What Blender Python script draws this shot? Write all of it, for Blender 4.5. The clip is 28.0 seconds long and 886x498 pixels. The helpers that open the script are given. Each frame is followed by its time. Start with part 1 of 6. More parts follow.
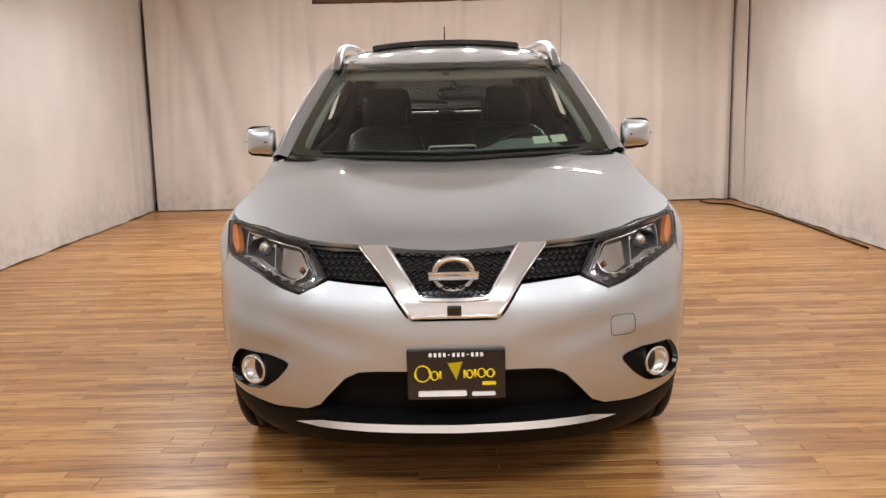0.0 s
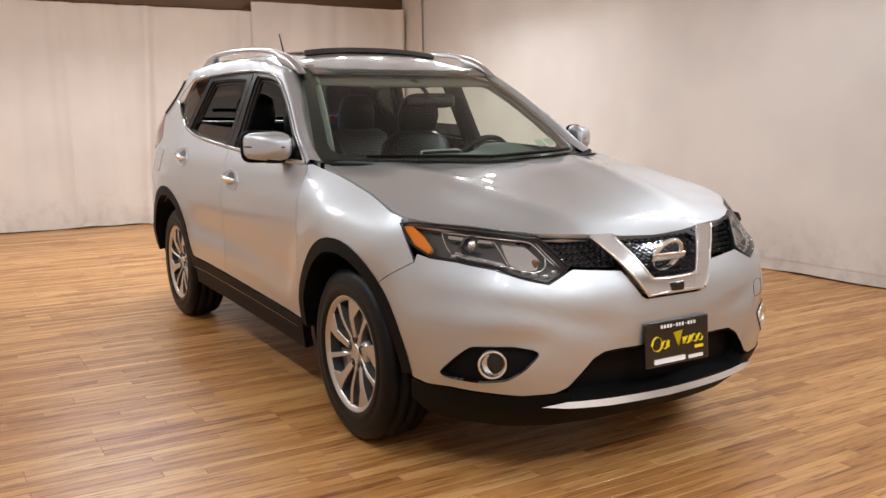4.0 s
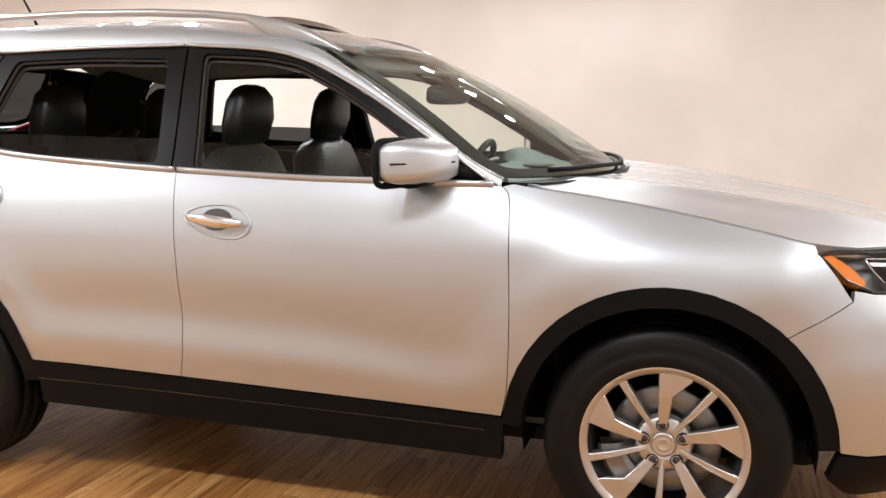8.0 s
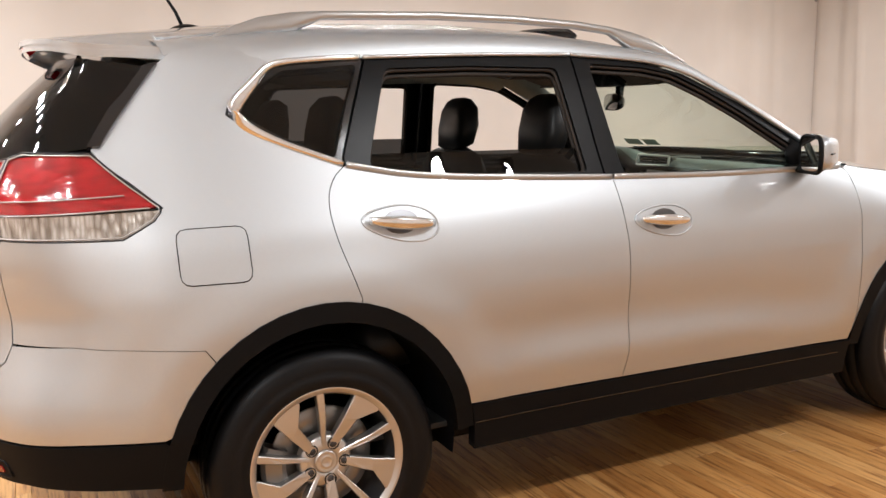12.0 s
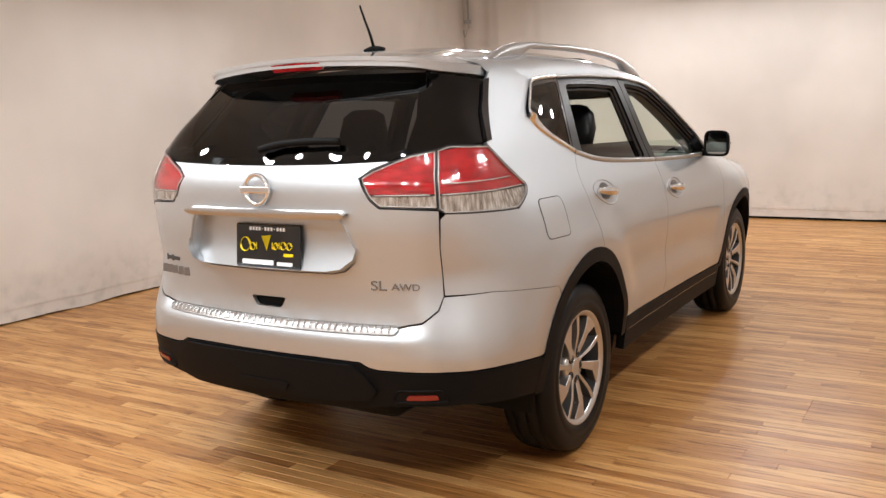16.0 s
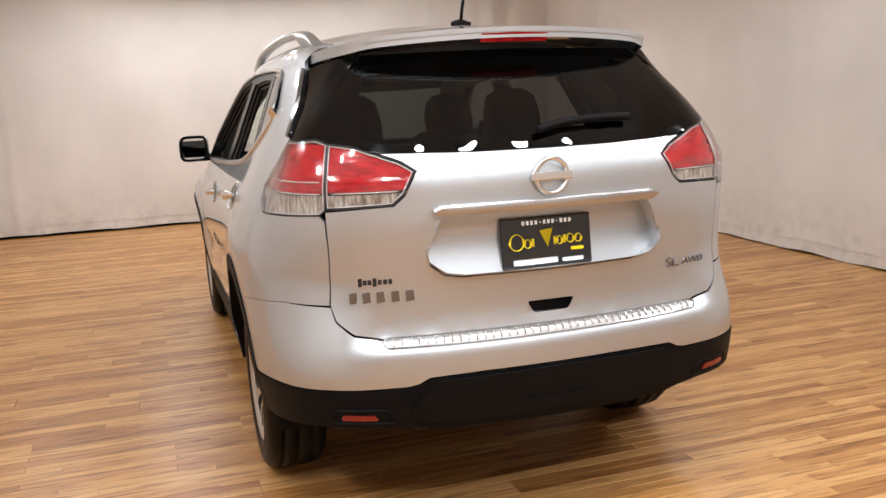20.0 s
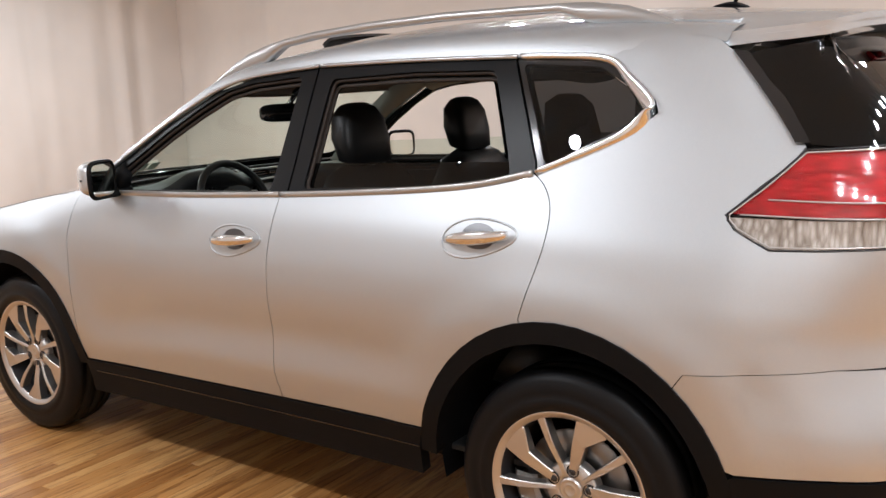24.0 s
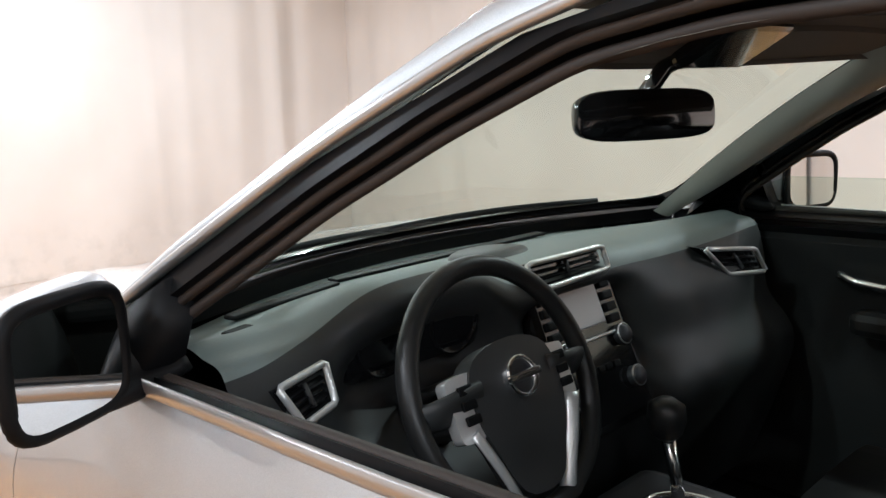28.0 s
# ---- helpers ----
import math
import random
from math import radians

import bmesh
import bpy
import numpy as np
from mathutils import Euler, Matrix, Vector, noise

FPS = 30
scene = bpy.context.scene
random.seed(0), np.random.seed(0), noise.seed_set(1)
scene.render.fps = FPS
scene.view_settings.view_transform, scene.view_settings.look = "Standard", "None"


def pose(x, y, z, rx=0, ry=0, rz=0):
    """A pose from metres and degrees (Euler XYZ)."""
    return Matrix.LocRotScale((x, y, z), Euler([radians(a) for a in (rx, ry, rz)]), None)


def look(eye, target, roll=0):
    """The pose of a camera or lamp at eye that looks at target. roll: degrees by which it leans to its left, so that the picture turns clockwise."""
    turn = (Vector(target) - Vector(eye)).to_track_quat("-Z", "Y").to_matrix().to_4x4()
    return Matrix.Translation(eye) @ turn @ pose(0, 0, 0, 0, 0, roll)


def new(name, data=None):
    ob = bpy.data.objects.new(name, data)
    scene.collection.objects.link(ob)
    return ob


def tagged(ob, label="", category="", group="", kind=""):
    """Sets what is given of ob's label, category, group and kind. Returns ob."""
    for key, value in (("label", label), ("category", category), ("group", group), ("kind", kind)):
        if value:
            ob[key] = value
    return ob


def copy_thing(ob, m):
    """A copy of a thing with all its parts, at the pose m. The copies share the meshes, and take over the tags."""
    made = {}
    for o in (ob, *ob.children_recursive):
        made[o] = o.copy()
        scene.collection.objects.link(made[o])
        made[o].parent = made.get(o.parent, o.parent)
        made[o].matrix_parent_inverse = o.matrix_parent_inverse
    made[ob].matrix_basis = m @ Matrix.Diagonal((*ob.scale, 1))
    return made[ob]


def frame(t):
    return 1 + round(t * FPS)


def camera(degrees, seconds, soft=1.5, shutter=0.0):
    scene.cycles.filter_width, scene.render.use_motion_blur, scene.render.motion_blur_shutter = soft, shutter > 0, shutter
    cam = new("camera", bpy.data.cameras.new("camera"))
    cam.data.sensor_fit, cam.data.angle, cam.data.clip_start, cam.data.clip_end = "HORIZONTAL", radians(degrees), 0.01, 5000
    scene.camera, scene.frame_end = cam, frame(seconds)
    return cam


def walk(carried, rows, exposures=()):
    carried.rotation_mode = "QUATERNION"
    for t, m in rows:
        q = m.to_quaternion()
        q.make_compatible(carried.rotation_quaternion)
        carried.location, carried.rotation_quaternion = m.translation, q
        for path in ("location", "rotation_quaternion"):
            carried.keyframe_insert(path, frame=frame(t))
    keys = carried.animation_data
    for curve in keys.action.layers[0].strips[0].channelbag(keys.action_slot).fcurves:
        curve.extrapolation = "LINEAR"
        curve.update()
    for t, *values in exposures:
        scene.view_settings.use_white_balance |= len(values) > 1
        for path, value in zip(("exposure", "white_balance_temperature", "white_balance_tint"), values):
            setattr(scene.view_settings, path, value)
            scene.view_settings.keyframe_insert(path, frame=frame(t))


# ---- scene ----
cam = camera(53.5, 28.0)
PATH = [
    (0, (-0.022, -5.042, 1.375), (-0.029, -3.07, 1.042), -1.3),
    (0.5, (-0.073, -5.014, 1.375), (-0.066, -3.044, 1.029), -1.1),
    (1, (-0.288, -4.972, 1.352), (-0.179, -3.004, 1.013), -1.0),
    (1.5, (-0.566, -4.919, 1.343), (-0.278, -2.969, 1.005), -0.9),
    (2, (-0.916, -4.861, 1.351), (-0.465, -2.94, 1.019), -0.5),
    (2.5, (-1.32, -4.887, 1.365), (-0.665, -3.025, 1.04), -0.4),
    (3, (-1.662, -4.811, 1.342), (-0.902, -2.989, 1.022), -0.5),
    (3.5, (-1.994, -4.699, 1.337), (-1.119, -2.927, 1.031), -0.5),
    (4, (-2.35, -4.574, 1.351), (-1.333, -2.88, 1.041), -0.5),
    (4.5, (-2.633, -4.324, 1.376), (-1.465, -2.73, 1.062), -0.6),
    (6.5, (-3.36, -2.921, 1.376), (-1.722, -1.821, 1.051), -0.7),
    (7, (-3.404, -2.461, 1.351), (-1.632, -1.587, 1.039), -0.8),
    (7.5, (-3.375, -1.986, 1.346), (-1.533, -1.269, 1.043), -0.8),
    (8, (-3.385, -1.5, 1.343), (-1.504, -0.894, 1.033), -0.9),
    (9, (-3.357, -0.587, 1.345), (-1.415, -0.218, 1.04), -0.7),
    (9.5, (-3.374, -0.161, 1.357), (-1.417, 0.103, 1.041), -0.9),
    (10, (-3.408, 0.303, 1.334), (-1.433, 0.397, 1.032), -1.0),
    (10.5, (-3.435, 0.778, 1.364), (-1.463, 0.671, 1.049), -1.3),
    (11, (-3.339, 1.19, 1.37), (-1.391, 0.878, 1.043), -1.6),
    (11.5, (-3.273, 1.646, 1.422), (-1.387, 1.075, 1.079), -1.8),
    (12, (-3.315, 2.112, 1.44), (-1.536, 1.26, 1.109), -2.2),
    (12.5, (-3.317, 2.597, 1.484), (-1.632, 1.572, 1.152), -2.4),
    (13, (-3.23, 3.07, 1.524), (-1.665, 1.873, 1.182), -2.2),
    (13.5, (-3.274, 3.463, 1.541), (-1.8, 2.156, 1.193), -2.1),
    (15.5, (-2.607, 4.445, 1.454), (-1.461, 2.835, 1.15), -2.5),
    (16, (-2.261, 4.713, 1.494), (-1.231, 3.03, 1.165), -2.3),
    (16.5, (-1.848, 4.818, 1.503), (-0.932, 3.074, 1.16), -2.3),
    (17, (-1.449, 4.998, 1.49), (-0.673, 3.185, 1.155), -2.4),
    (17.5, (-1.01, 5.114, 1.505), (-0.488, 3.216, 1.153), -1.8),
    (18, (-0.579, 5.077, 1.519), (-0.268, 3.133, 1.165), -2.2),
    (18.5, (-0.139, 5.027, 1.498), (-0.04, 3.06, 1.15), -2.2),
    (19, (0.311, 4.908, 1.48), (0.153, 2.946, 1.125), -2.2),
    (19.5, (0.72, 4.867, 1.505), (0.349, 2.937, 1.135), -2.8),
    (20, (1.197, 4.834, 1.497), (0.584, 2.965, 1.132), -2.4),
    (20.5, (1.644, 4.687, 1.505), (0.807, 2.909, 1.135), -2.5),
    (22.5, (2.916, 3.649, 1.529), (1.54, 2.247, 1.15), -1.8),
    (23, (3.024, 3.245, 1.524), (1.537, 1.962, 1.149), -1.7),
    (23.5, (3.037, 2.822, 1.517), (1.47, 1.637, 1.143), -1.8),
    (24, (2.962, 2.401, 1.52), (1.346, 1.283, 1.147), -1.7),
    (24.5, (2.748, 1.996, 1.544), (1.12, 0.894, 1.171), -1.7),
    (25, (2.568, 1.543, 1.525), (0.925, 0.464, 1.153), -1.7),
    (25.5, (2.262, 1.163, 1.504), (0.661, 0.022, 1.136), -2.6),
    (26, (1.942, 0.846, 1.508), (0.46, -0.446, 1.142), -3.4),
    (26.5, (1.597, 0.538, 1.478), (0.173, -0.822, 1.129), -2.6),
    (27, (1.262, 0.371, 1.469), (-0.136, -1.011, 1.103), -2.3),
    (27.5, (1.148, 0.308, 1.448), (-0.245, -1.087, 1.108), -2.7),
    (28, (1.291, 0.327, 1.474), (-0.106, -1.051, 1.087), -1.3),
]
walk(cam, [(t, look(eye, target, roll)) for t, eye, target, roll in PATH],
     exposures=[(0, -.18, 6250, 10), (4.5, -.2, 6150, 10), (8, .4, 6150, 10), (11, .22, 6450, 10), (13, .2, 6250, 10), (16, -.14, 6400, 10), (20, -.2, 6250, 10), (24, .05, 6050, 10), (26, .2, 5850, 9), (28, .5, 5750, 7)])

# ---- light ----
WEST, EAST, SOUTH, NORTH, CEIL = -3.9, 3.8, -5.95, 6.6, 3.3
WATTS = 18.5
world = bpy.data.worlds.new("room_dark")
world.use_nodes = True
world.node_tree.nodes["Background"].inputs[0].default_value = (1.0, 0.93, 0.84, 1)
world.node_tree.nodes["Background"].inputs[1].default_value = 0.05
scene.world = world


def lamp(name, x, y, z, sx, sy, watts, colour=(1, 0.99, 0.98)):
    d = bpy.data.lights.new(name, "AREA")
    d.shape, d.size, d.size_y, d.energy, d.color = "RECTANGLE", sx, sy, watts, colour
    ob = new(name, d)
    ob.matrix_world = pose(x, y, z)
    return ob


# ---- materials ----
def material(name, colour, rough=0.5, metal=0.0, coat=0.0, spec=0.5):
    m = bpy.data.materials.new(name)
    m.use_nodes = True
    b = m.node_tree.nodes["Principled BSDF"]
    b.inputs["Base Color"].default_value = (*colour, 1)
    b.inputs["Roughness"].default_value = rough
    b.inputs["Metallic"].default_value = metal
    b.inputs["Coat Weight"].default_value = coat
    b.inputs["Coat Roughness"].default_value = 0.03
    b.inputs["Specular IOR Level"].default_value = spec
    return m


def node(m, kind, **values):
    n = m.node_tree.nodes.new(kind)
    for key, value in values.items():
        n.inputs[key.replace("_", " ")].default_value = value
    return n


def wire(m, a, out, b, into):
    m.node_tree.links.new(a.outputs[out], b.inputs[into])


def bsdf(m):
    return m.node_tree.nodes["Principled BSDF"]


def ramp(m, stops):
    n = m.node_tree.nodes.new("ShaderNodeValToRGB")
    while len(n.color_ramp.elements) < len(stops):
        n.color_ramp.elements.new(0.5)
    for e, (at, c) in zip(n.color_ramp.elements, stops):
        e.position, e.color = at, (*c, 1)
    return n


def grain(m, scale, strength, distance=0.002, detail=4, stretch=(1, 1, 1)):
    co, mp = node(m, "ShaderNodeTexCoord"), node(m, "ShaderNodeMapping")
    mp.inputs["Scale"].default_value = stretch
    n, b = node(m, "ShaderNodeTexNoise", Scale=scale, Detail=detail), node(m, "ShaderNodeBump", Strength=strength, Distance=distance)
    wire(m, co, "Object", mp, "Vector")
    wire(m, mp, 0, n, "Vector")
    wire(m, n, 0, b, "Height")
    wire(m, b, 0, bsdf(m), "Normal")
    return n


PAINT = material("silver_paint", (0.56, 0.58, 0.6), 0.47, 0.93, 1.0)
bsdf(PAINT).inputs["Coat IOR"].default_value = 1.7
bsdf(PAINT).inputs["Coat Roughness"].default_value = 0.015
flake = node(PAINT, "ShaderNodeTexNoise", Scale=900.0, Detail=1.0)
fco = node(PAINT, "ShaderNodeTexCoord")
wire(PAINT, fco, "Object", flake, "Vector")
fr = ramp(PAINT, [(0.3, (0.495, 0.525, 0.552)), (0.7, (0.575, 0.605, 0.632))])
wire(PAINT, flake, 0, fr, 0)
wire(PAINT, fr, 0, bsdf(PAINT), "Base Color")
CLAD = material("black_plastic", (0.004, 0.004, 0.0044), 0.55, spec=0.12)
grain(CLAD, 700, 0.25, 0.0006)
GLOSS = material("gloss_black", (0.008, 0.008, 0.009), 0.12, 0, 0.5)
CHROME = material("chrome", (0.86, 0.87, 0.88), 0.15, 1.0)
RUBBER = material("tyre_rubber", (0.0045, 0.0045, 0.005), 0.45, spec=0.2)
grain(RUBBER, 160, 0.3, 0.001)
ALLOY = material("machined_alloy", (0.60, 0.58, 0.56), 0.34, 0.9)
DARKALLOY = material("dark_metal", (0.06, 0.06, 0.065), 0.5, 0.6)
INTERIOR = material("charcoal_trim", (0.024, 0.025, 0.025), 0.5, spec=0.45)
grain(INTERIOR, 500, 0.3, 0.0008)
LEATHER = material("black_leather", (0.012, 0.0118, 0.0115), 0.42, spec=0.4)
grain(LEATHER, 260, 0.35, 0.001)
HEADLINER = material("headliner_cloth", (0.21, 0.17, 0.14), 0.9)
TRIMGREY = material("pillar_trim", (0.46, 0.47, 0.42), 0.75)
PILLAR = material("pillar_black", (0.004, 0.004, 0.0045), 0.3, 0, 0.0, 0.16)
grain(PILLAR, 300, 0.08, 0.0006)
SEAL = material("brown_black_seal", (0.030, 0.023, 0.019), 0.6, spec=0.3)
AMBER = material("amber_lens", (0.8, 0.22, 0.01), 0.15, 0, 0.5)
RED = material("red_lens", (0.42, 0.012, 0.016), 0.14, 0, 0.9)
facet = node(RED, "ShaderNodeTexVoronoi", Scale=46.0)
facet_co, facet_map = node(RED, "ShaderNodeTexCoord"), node(RED, "ShaderNodeMapping")
facet_map.inputs["Scale"].default_value = (.45, .45, 2.2)
wire(RED, facet_co, "Object", facet_map, 0)
wire(RED, facet_map, 0, facet, "Vector")
facet_tone = ramp(RED, [(.0, (.66, .035, .045)), (.35, (.50, .014, .02)), (.8, (.28, .006, .01))])
wire(RED, facet, "Distance", facet_tone, 0)
wire(RED, facet_tone, 0, bsdf(RED), "Base Color")
facet_bump = node(RED, "ShaderNodeBump", Strength=.12, Distance=.003)
wire(RED, facet, "Distance", facet_bump, "Height")
wire(RED, facet_bump, 0, bsdf(RED), "Normal")
DEEPRED = material("deep_red_reflector", (0.20, 0.010, 0.010), 0.25, 0, 0.4)
YELLOW = material("yellow_print", (0.85, 0.66, 0.0), 0.5)
WHITE = material("white_print", (0.85, 0.85, 0.85), 0.5)
EMBLEM = material("dull_chrome", (0.30, 0.30, 0.31), 0.22, 0.95)
SATIN = material("satin_silver", (0.5, 0.5, 0.5), 0.30, 0.85)
PALE = material("pale_silver_trim", (0.62, 0.62, 0.61), 0.34, 0.55)


def glass(name, tint, rough=0.0, gloss=0.045):
    m = bpy.data.materials.new(name)
    m.use_nodes = True
    t = m.node_tree
    t.nodes.remove(t.nodes["Principled BSDF"])
    tr, gl, mix = node(m, "ShaderNodeBsdfTransparent"), node(m, "ShaderNodeBsdfGlossy"), node(m, "ShaderNodeMixShader")
    lw, pw, sc = node(m, "ShaderNodeLayerWeight", Blend=0.5), node(m, "ShaderNodeMath"), node(m, "ShaderNodeMath")
    pw.operation, sc.operation = "POWER", "MULTIPLY_ADD"
    pw.inputs[1].default_value, sc.inputs[1].default_value, sc.inputs[2].default_value = 4.5, 0.9, gloss
    wire(m, lw, "Facing", pw, 0)
    wire(m, pw, 0, sc, 0)
    tr.inputs["Color"].default_value = (*tint, 1)
    gl.inputs["Roughness"].default_value = rough
    wire(m, sc, 0, mix, 0)
    t.links.new(tr.outputs[0], mix.inputs[1])
    t.links.new(gl.outputs[0], mix.inputs[2])
    t.links.new(mix.outputs[0], t.nodes["Material Output"].inputs[0])
    return m


CLEAR = glass("clear_glass", (0.79, 0.88, 0.81))
TINT = glass("privacy_glass", (0.07, 0.073, 0.075))
LENS = glass("lamp_lens", (0.93, 0.94, 0.95))


# ---- mesh helpers ----
def thing(name, label, category, at=(0, 0, 0), group="", kind=""):
    ob = tagged(new(name), label, category, group, kind)
    ob.location = at
    return ob


def mesh_part(name, verts, faces, mat, parent, label="", smooth=True, flip=False):
    me = bpy.data.meshes.new(name)
    me.from_pydata([tuple(v) for v in verts], [], [tuple(f[::-1]) if flip else tuple(f) for f in faces])
    me.materials.append(mat)
    me.polygons.foreach_set("use_smooth", [smooth] * len(me.polygons))
    me.update()
    ob = new(name, me)
    ob.parent = parent
    if label:
        ob["label"] = label
    return ob


def part(name, bm, mat, parent, label="", smooth=False):
    me = bpy.data.meshes.new(name)
    bmesh.ops.recalc_face_normals(bm, faces=bm.faces[:])
    bm.to_mesh(me)
    bm.free()
    me.materials.append(mat)
    me.polygons.foreach_set("use_smooth", [smooth] * len(me.polygons))
    ob = new(name, me)
    ob.parent = parent
    if label:
        ob["label"] = label
    return ob


def bm_box(cx, cy, cz, sx, sy, sz, bevel=0.0, bm=None, turn=None, seg=2):
    own = bmesh.new()
    bmesh.ops.create_cube(own, size=1, matrix=Matrix.Diagonal((sx, sy, sz, 1)))
    if bevel:
        bmesh.ops.bevel(own, geom=own.edges[:], offset=bevel, segments=seg, affect="EDGES", profile=0.5)
    m = Matrix.Translation((cx, cy, cz)) @ (turn or Matrix())
    bmesh.ops.transform(own, matrix=m, verts=own.verts[:])
    if bm is None:
        return own
    me = bpy.data.meshes.new("tmp")
    own.to_mesh(me)
    own.free()
    bm.from_mesh(me)
    bpy.data.meshes.remove(me)
    return bm


def lathe(profile, seg=48, axis="x", closed=False):
    """Verts and faces of a profile of (along, radius) turned round an axis."""
    v, f = [], []
    n = len(profile)
    for i in range(seg):
        a = 2 * math.pi * i / seg
        for s, r in profile:
            v.append({"x": (s, r * math.cos(a), r * math.sin(a)), "z": (r * math.cos(a), r * math.sin(a), s), "y": (r * math.cos(a), s, r * math.sin(a))}[axis])
    for i in range(seg):
        j = (i + 1) % seg
        for k in range(n if closed else n - 1):
            l = (k + 1) % n
            f.append((i * n + k, j * n + k, j * n + l, i * n + l))
    return v, f


def tube(path, radius, seg=10, close=False):
    """Verts and faces of a round bar along a list of places; radius a number or one per place."""
    pts = [Vector(p) for p in path]
    v, f, n = [], [], len(pts)
    up = Vector((0.13, 0.21, 1)).normalized()
    for i, p in enumerate(pts):
        a, b = (pts[i - 1], pts[(i + 1) % n]) if close else (pts[max(i - 1, 0)], pts[min(i + 1, n - 1)])
        d = (b - a).normalized()
        s = d.cross(up).normalized()
        u = s.cross(d)
        r = radius[i] if isinstance(radius, (list, tuple)) else radius
        rs, ru = r if isinstance(r, (list, tuple)) else (r, r)
        for k in range(seg):
            t = 2 * math.pi * k / seg
            v.append(p + s * rs * math.cos(t) + u * ru * math.sin(t))
    for i in range(n if close else n - 1):
        j = (i + 1) % n
        for k in range(seg):
            l = (k + 1) % seg
            f.append((i * seg + k, i * seg + l, j * seg + l, j * seg + k))
    if not close:
        f += [tuple(range(seg))[::-1], tuple((n - 1) * seg + k for k in range(seg))]
    return v, f


def smooth_line(pts, n=4):
    """A denser smooth line through places of any dimension."""
    q = np.array(pts, float)
    out = []
    for i in range(len(q) - 1):
        a, b, c, d = q[max(i - 1, 0)], q[i], q[i + 1], q[min(i + 2, len(q) - 1)]
        for k in range(n):
            t = k / n
            out.append(0.5 * (2 * b + (c - a) * t + (2 * a - 5 * b + 4 * c - d) * t * t + (3 * b - 3 * c + d - a) * t ** 3))
    return out + [q[-1]]


def inside(poly, x, y):
    c, n = False, len(poly)
    for i in range(n):
        (x1, y1), (x2, y2) = poly[i], poly[i - 1]
        if (y1 > y) != (y2 > y) and x < (x2 - x1) * (y - y1) / (y2 - y1) + x1:
            c = not c
    return c


def resampled(poly, gap):
    out = []
    for i, a in enumerate(poly):
        b = poly[(i + 1) % len(poly)]
        n = max(1, int(math.hypot(b[0] - a[0], b[1] - a[1]) / gap))
        out += [(a[0] + (b[0] - a[0]) * k / n, a[1] + (b[1] - a[1]) * k / n) for k in range(n)]
    return out


def rounded(poly, r, n=3):
    """The outline with its corners rounded by about r."""
    out = []
    for i, b in enumerate(poly):
        a, c = poly[i - 1], poly[(i + 1) % len(poly)]
        la, lc = math.dist(a, b), math.dist(c, b)
        ra, rc = min(r, la * 0.45) / la, min(r, lc * 0.45) / lc
        p, q = (b[0] + (a[0] - b[0]) * ra, b[1] + (a[1] - b[1]) * ra), (b[0] + (c[0] - b[0]) * rc, b[1] + (c[1] - b[1]) * rc)
        for k in range(n + 1):
            t = k / n
            out.append(tuple((1 - t) ** 2 * p[j] + 2 * t * (1 - t) * b[j] + t * t * q[j] for j in (0, 1)))
    return out


def sheet(poly, fn, holes=(), gap=0.035, edge=0.02, thick=0.015, lift=0.0):
    """A curved panel: the outline poly in two coordinates, less the holes, laid on fn(a, b) -> place, with a rim turned inwards.
    Gives verts and faces; faces look along the outward side of fn."""
    from mathutils.geometry import delaunay_2d_cdt
    loops = [resampled(poly, edge)] + [resampled(h, edge) for h in holes]
    pts, edges = [], []
    for lp in loops:
        s = len(pts)
        pts += lp
        edges += [(s + i, s + (i + 1) % len(lp)) for i in range(len(lp))]
    rim = np.array(pts)
    lo, hi = rim.min(0), rim.max(0)
    for i in range(int((hi[0] - lo[0]) / gap) + 1):
        for j in range(int((hi[1] - lo[1]) / gap) + 1):
            x, y = lo[0] + (i + 0.5) * gap, lo[1] + (j + 0.5 * (i % 2)) * gap
            if inside(poly, x, y) and not any(inside(h, x, y) for h in holes) and ((rim - (x, y)) ** 2).sum(1).min() > (0.55 * gap) ** 2:
                pts.append((x, y))
    v2, _, f2, *_ = delaunay_2d_cdt([Vector(p) for p in pts], edges, [], 0, 1e-6)
    tri = []
    for f in f2:
        cx, cy = sum(v2[i].x for i in f) / 3, sum(v2[i].y for i in f) / 3
        a, b, c = (v2[i] for i in f)
        if abs((b - a).cross(c - a)) > 2e-6 and inside(poly, cx, cy) and not any(inside(h, cx, cy) for h in holes):
            tri.append(tuple(f))
    e = 1e-3
    verts, normals = [], []
    for q in v2:
        o, a, b = Vector(fn(q.x, q.y)), Vector(fn(q.x + e, q.y)), Vector(fn(q.x, q.y + e))
        n = (a - o).cross(b - o)
        n = n.normalized() if n.length > 1e-12 else Vector((0, 0, 1))
        verts.append(o + n * lift)
        normals.append(n)
    count = {}
    for f in tri:
        for i in range(3):
            a, b = f[i], f[(i + 1) % 3]
            count[(a, b)] = count.get((a, b), 0) + 1
    faces, top, low = list(tri), {}, {}
    for (a, b) in list(count):
        if (b, a) in count:
            continue
        for k in (a, b):
            if k not in top:
                top[k] = len(verts)
                verts.append(verts[k].copy())
                low[k] = len(verts)
                verts.append(verts[k] - normals[k] * thick)
        faces.append((top[b], top[a], low[a], low[b]))
    return verts, faces


def mirrored(verts, faces):
    return [(-v[0], v[1], v[2]) for v in verts], [tuple(f[::-1]) for f in faces]


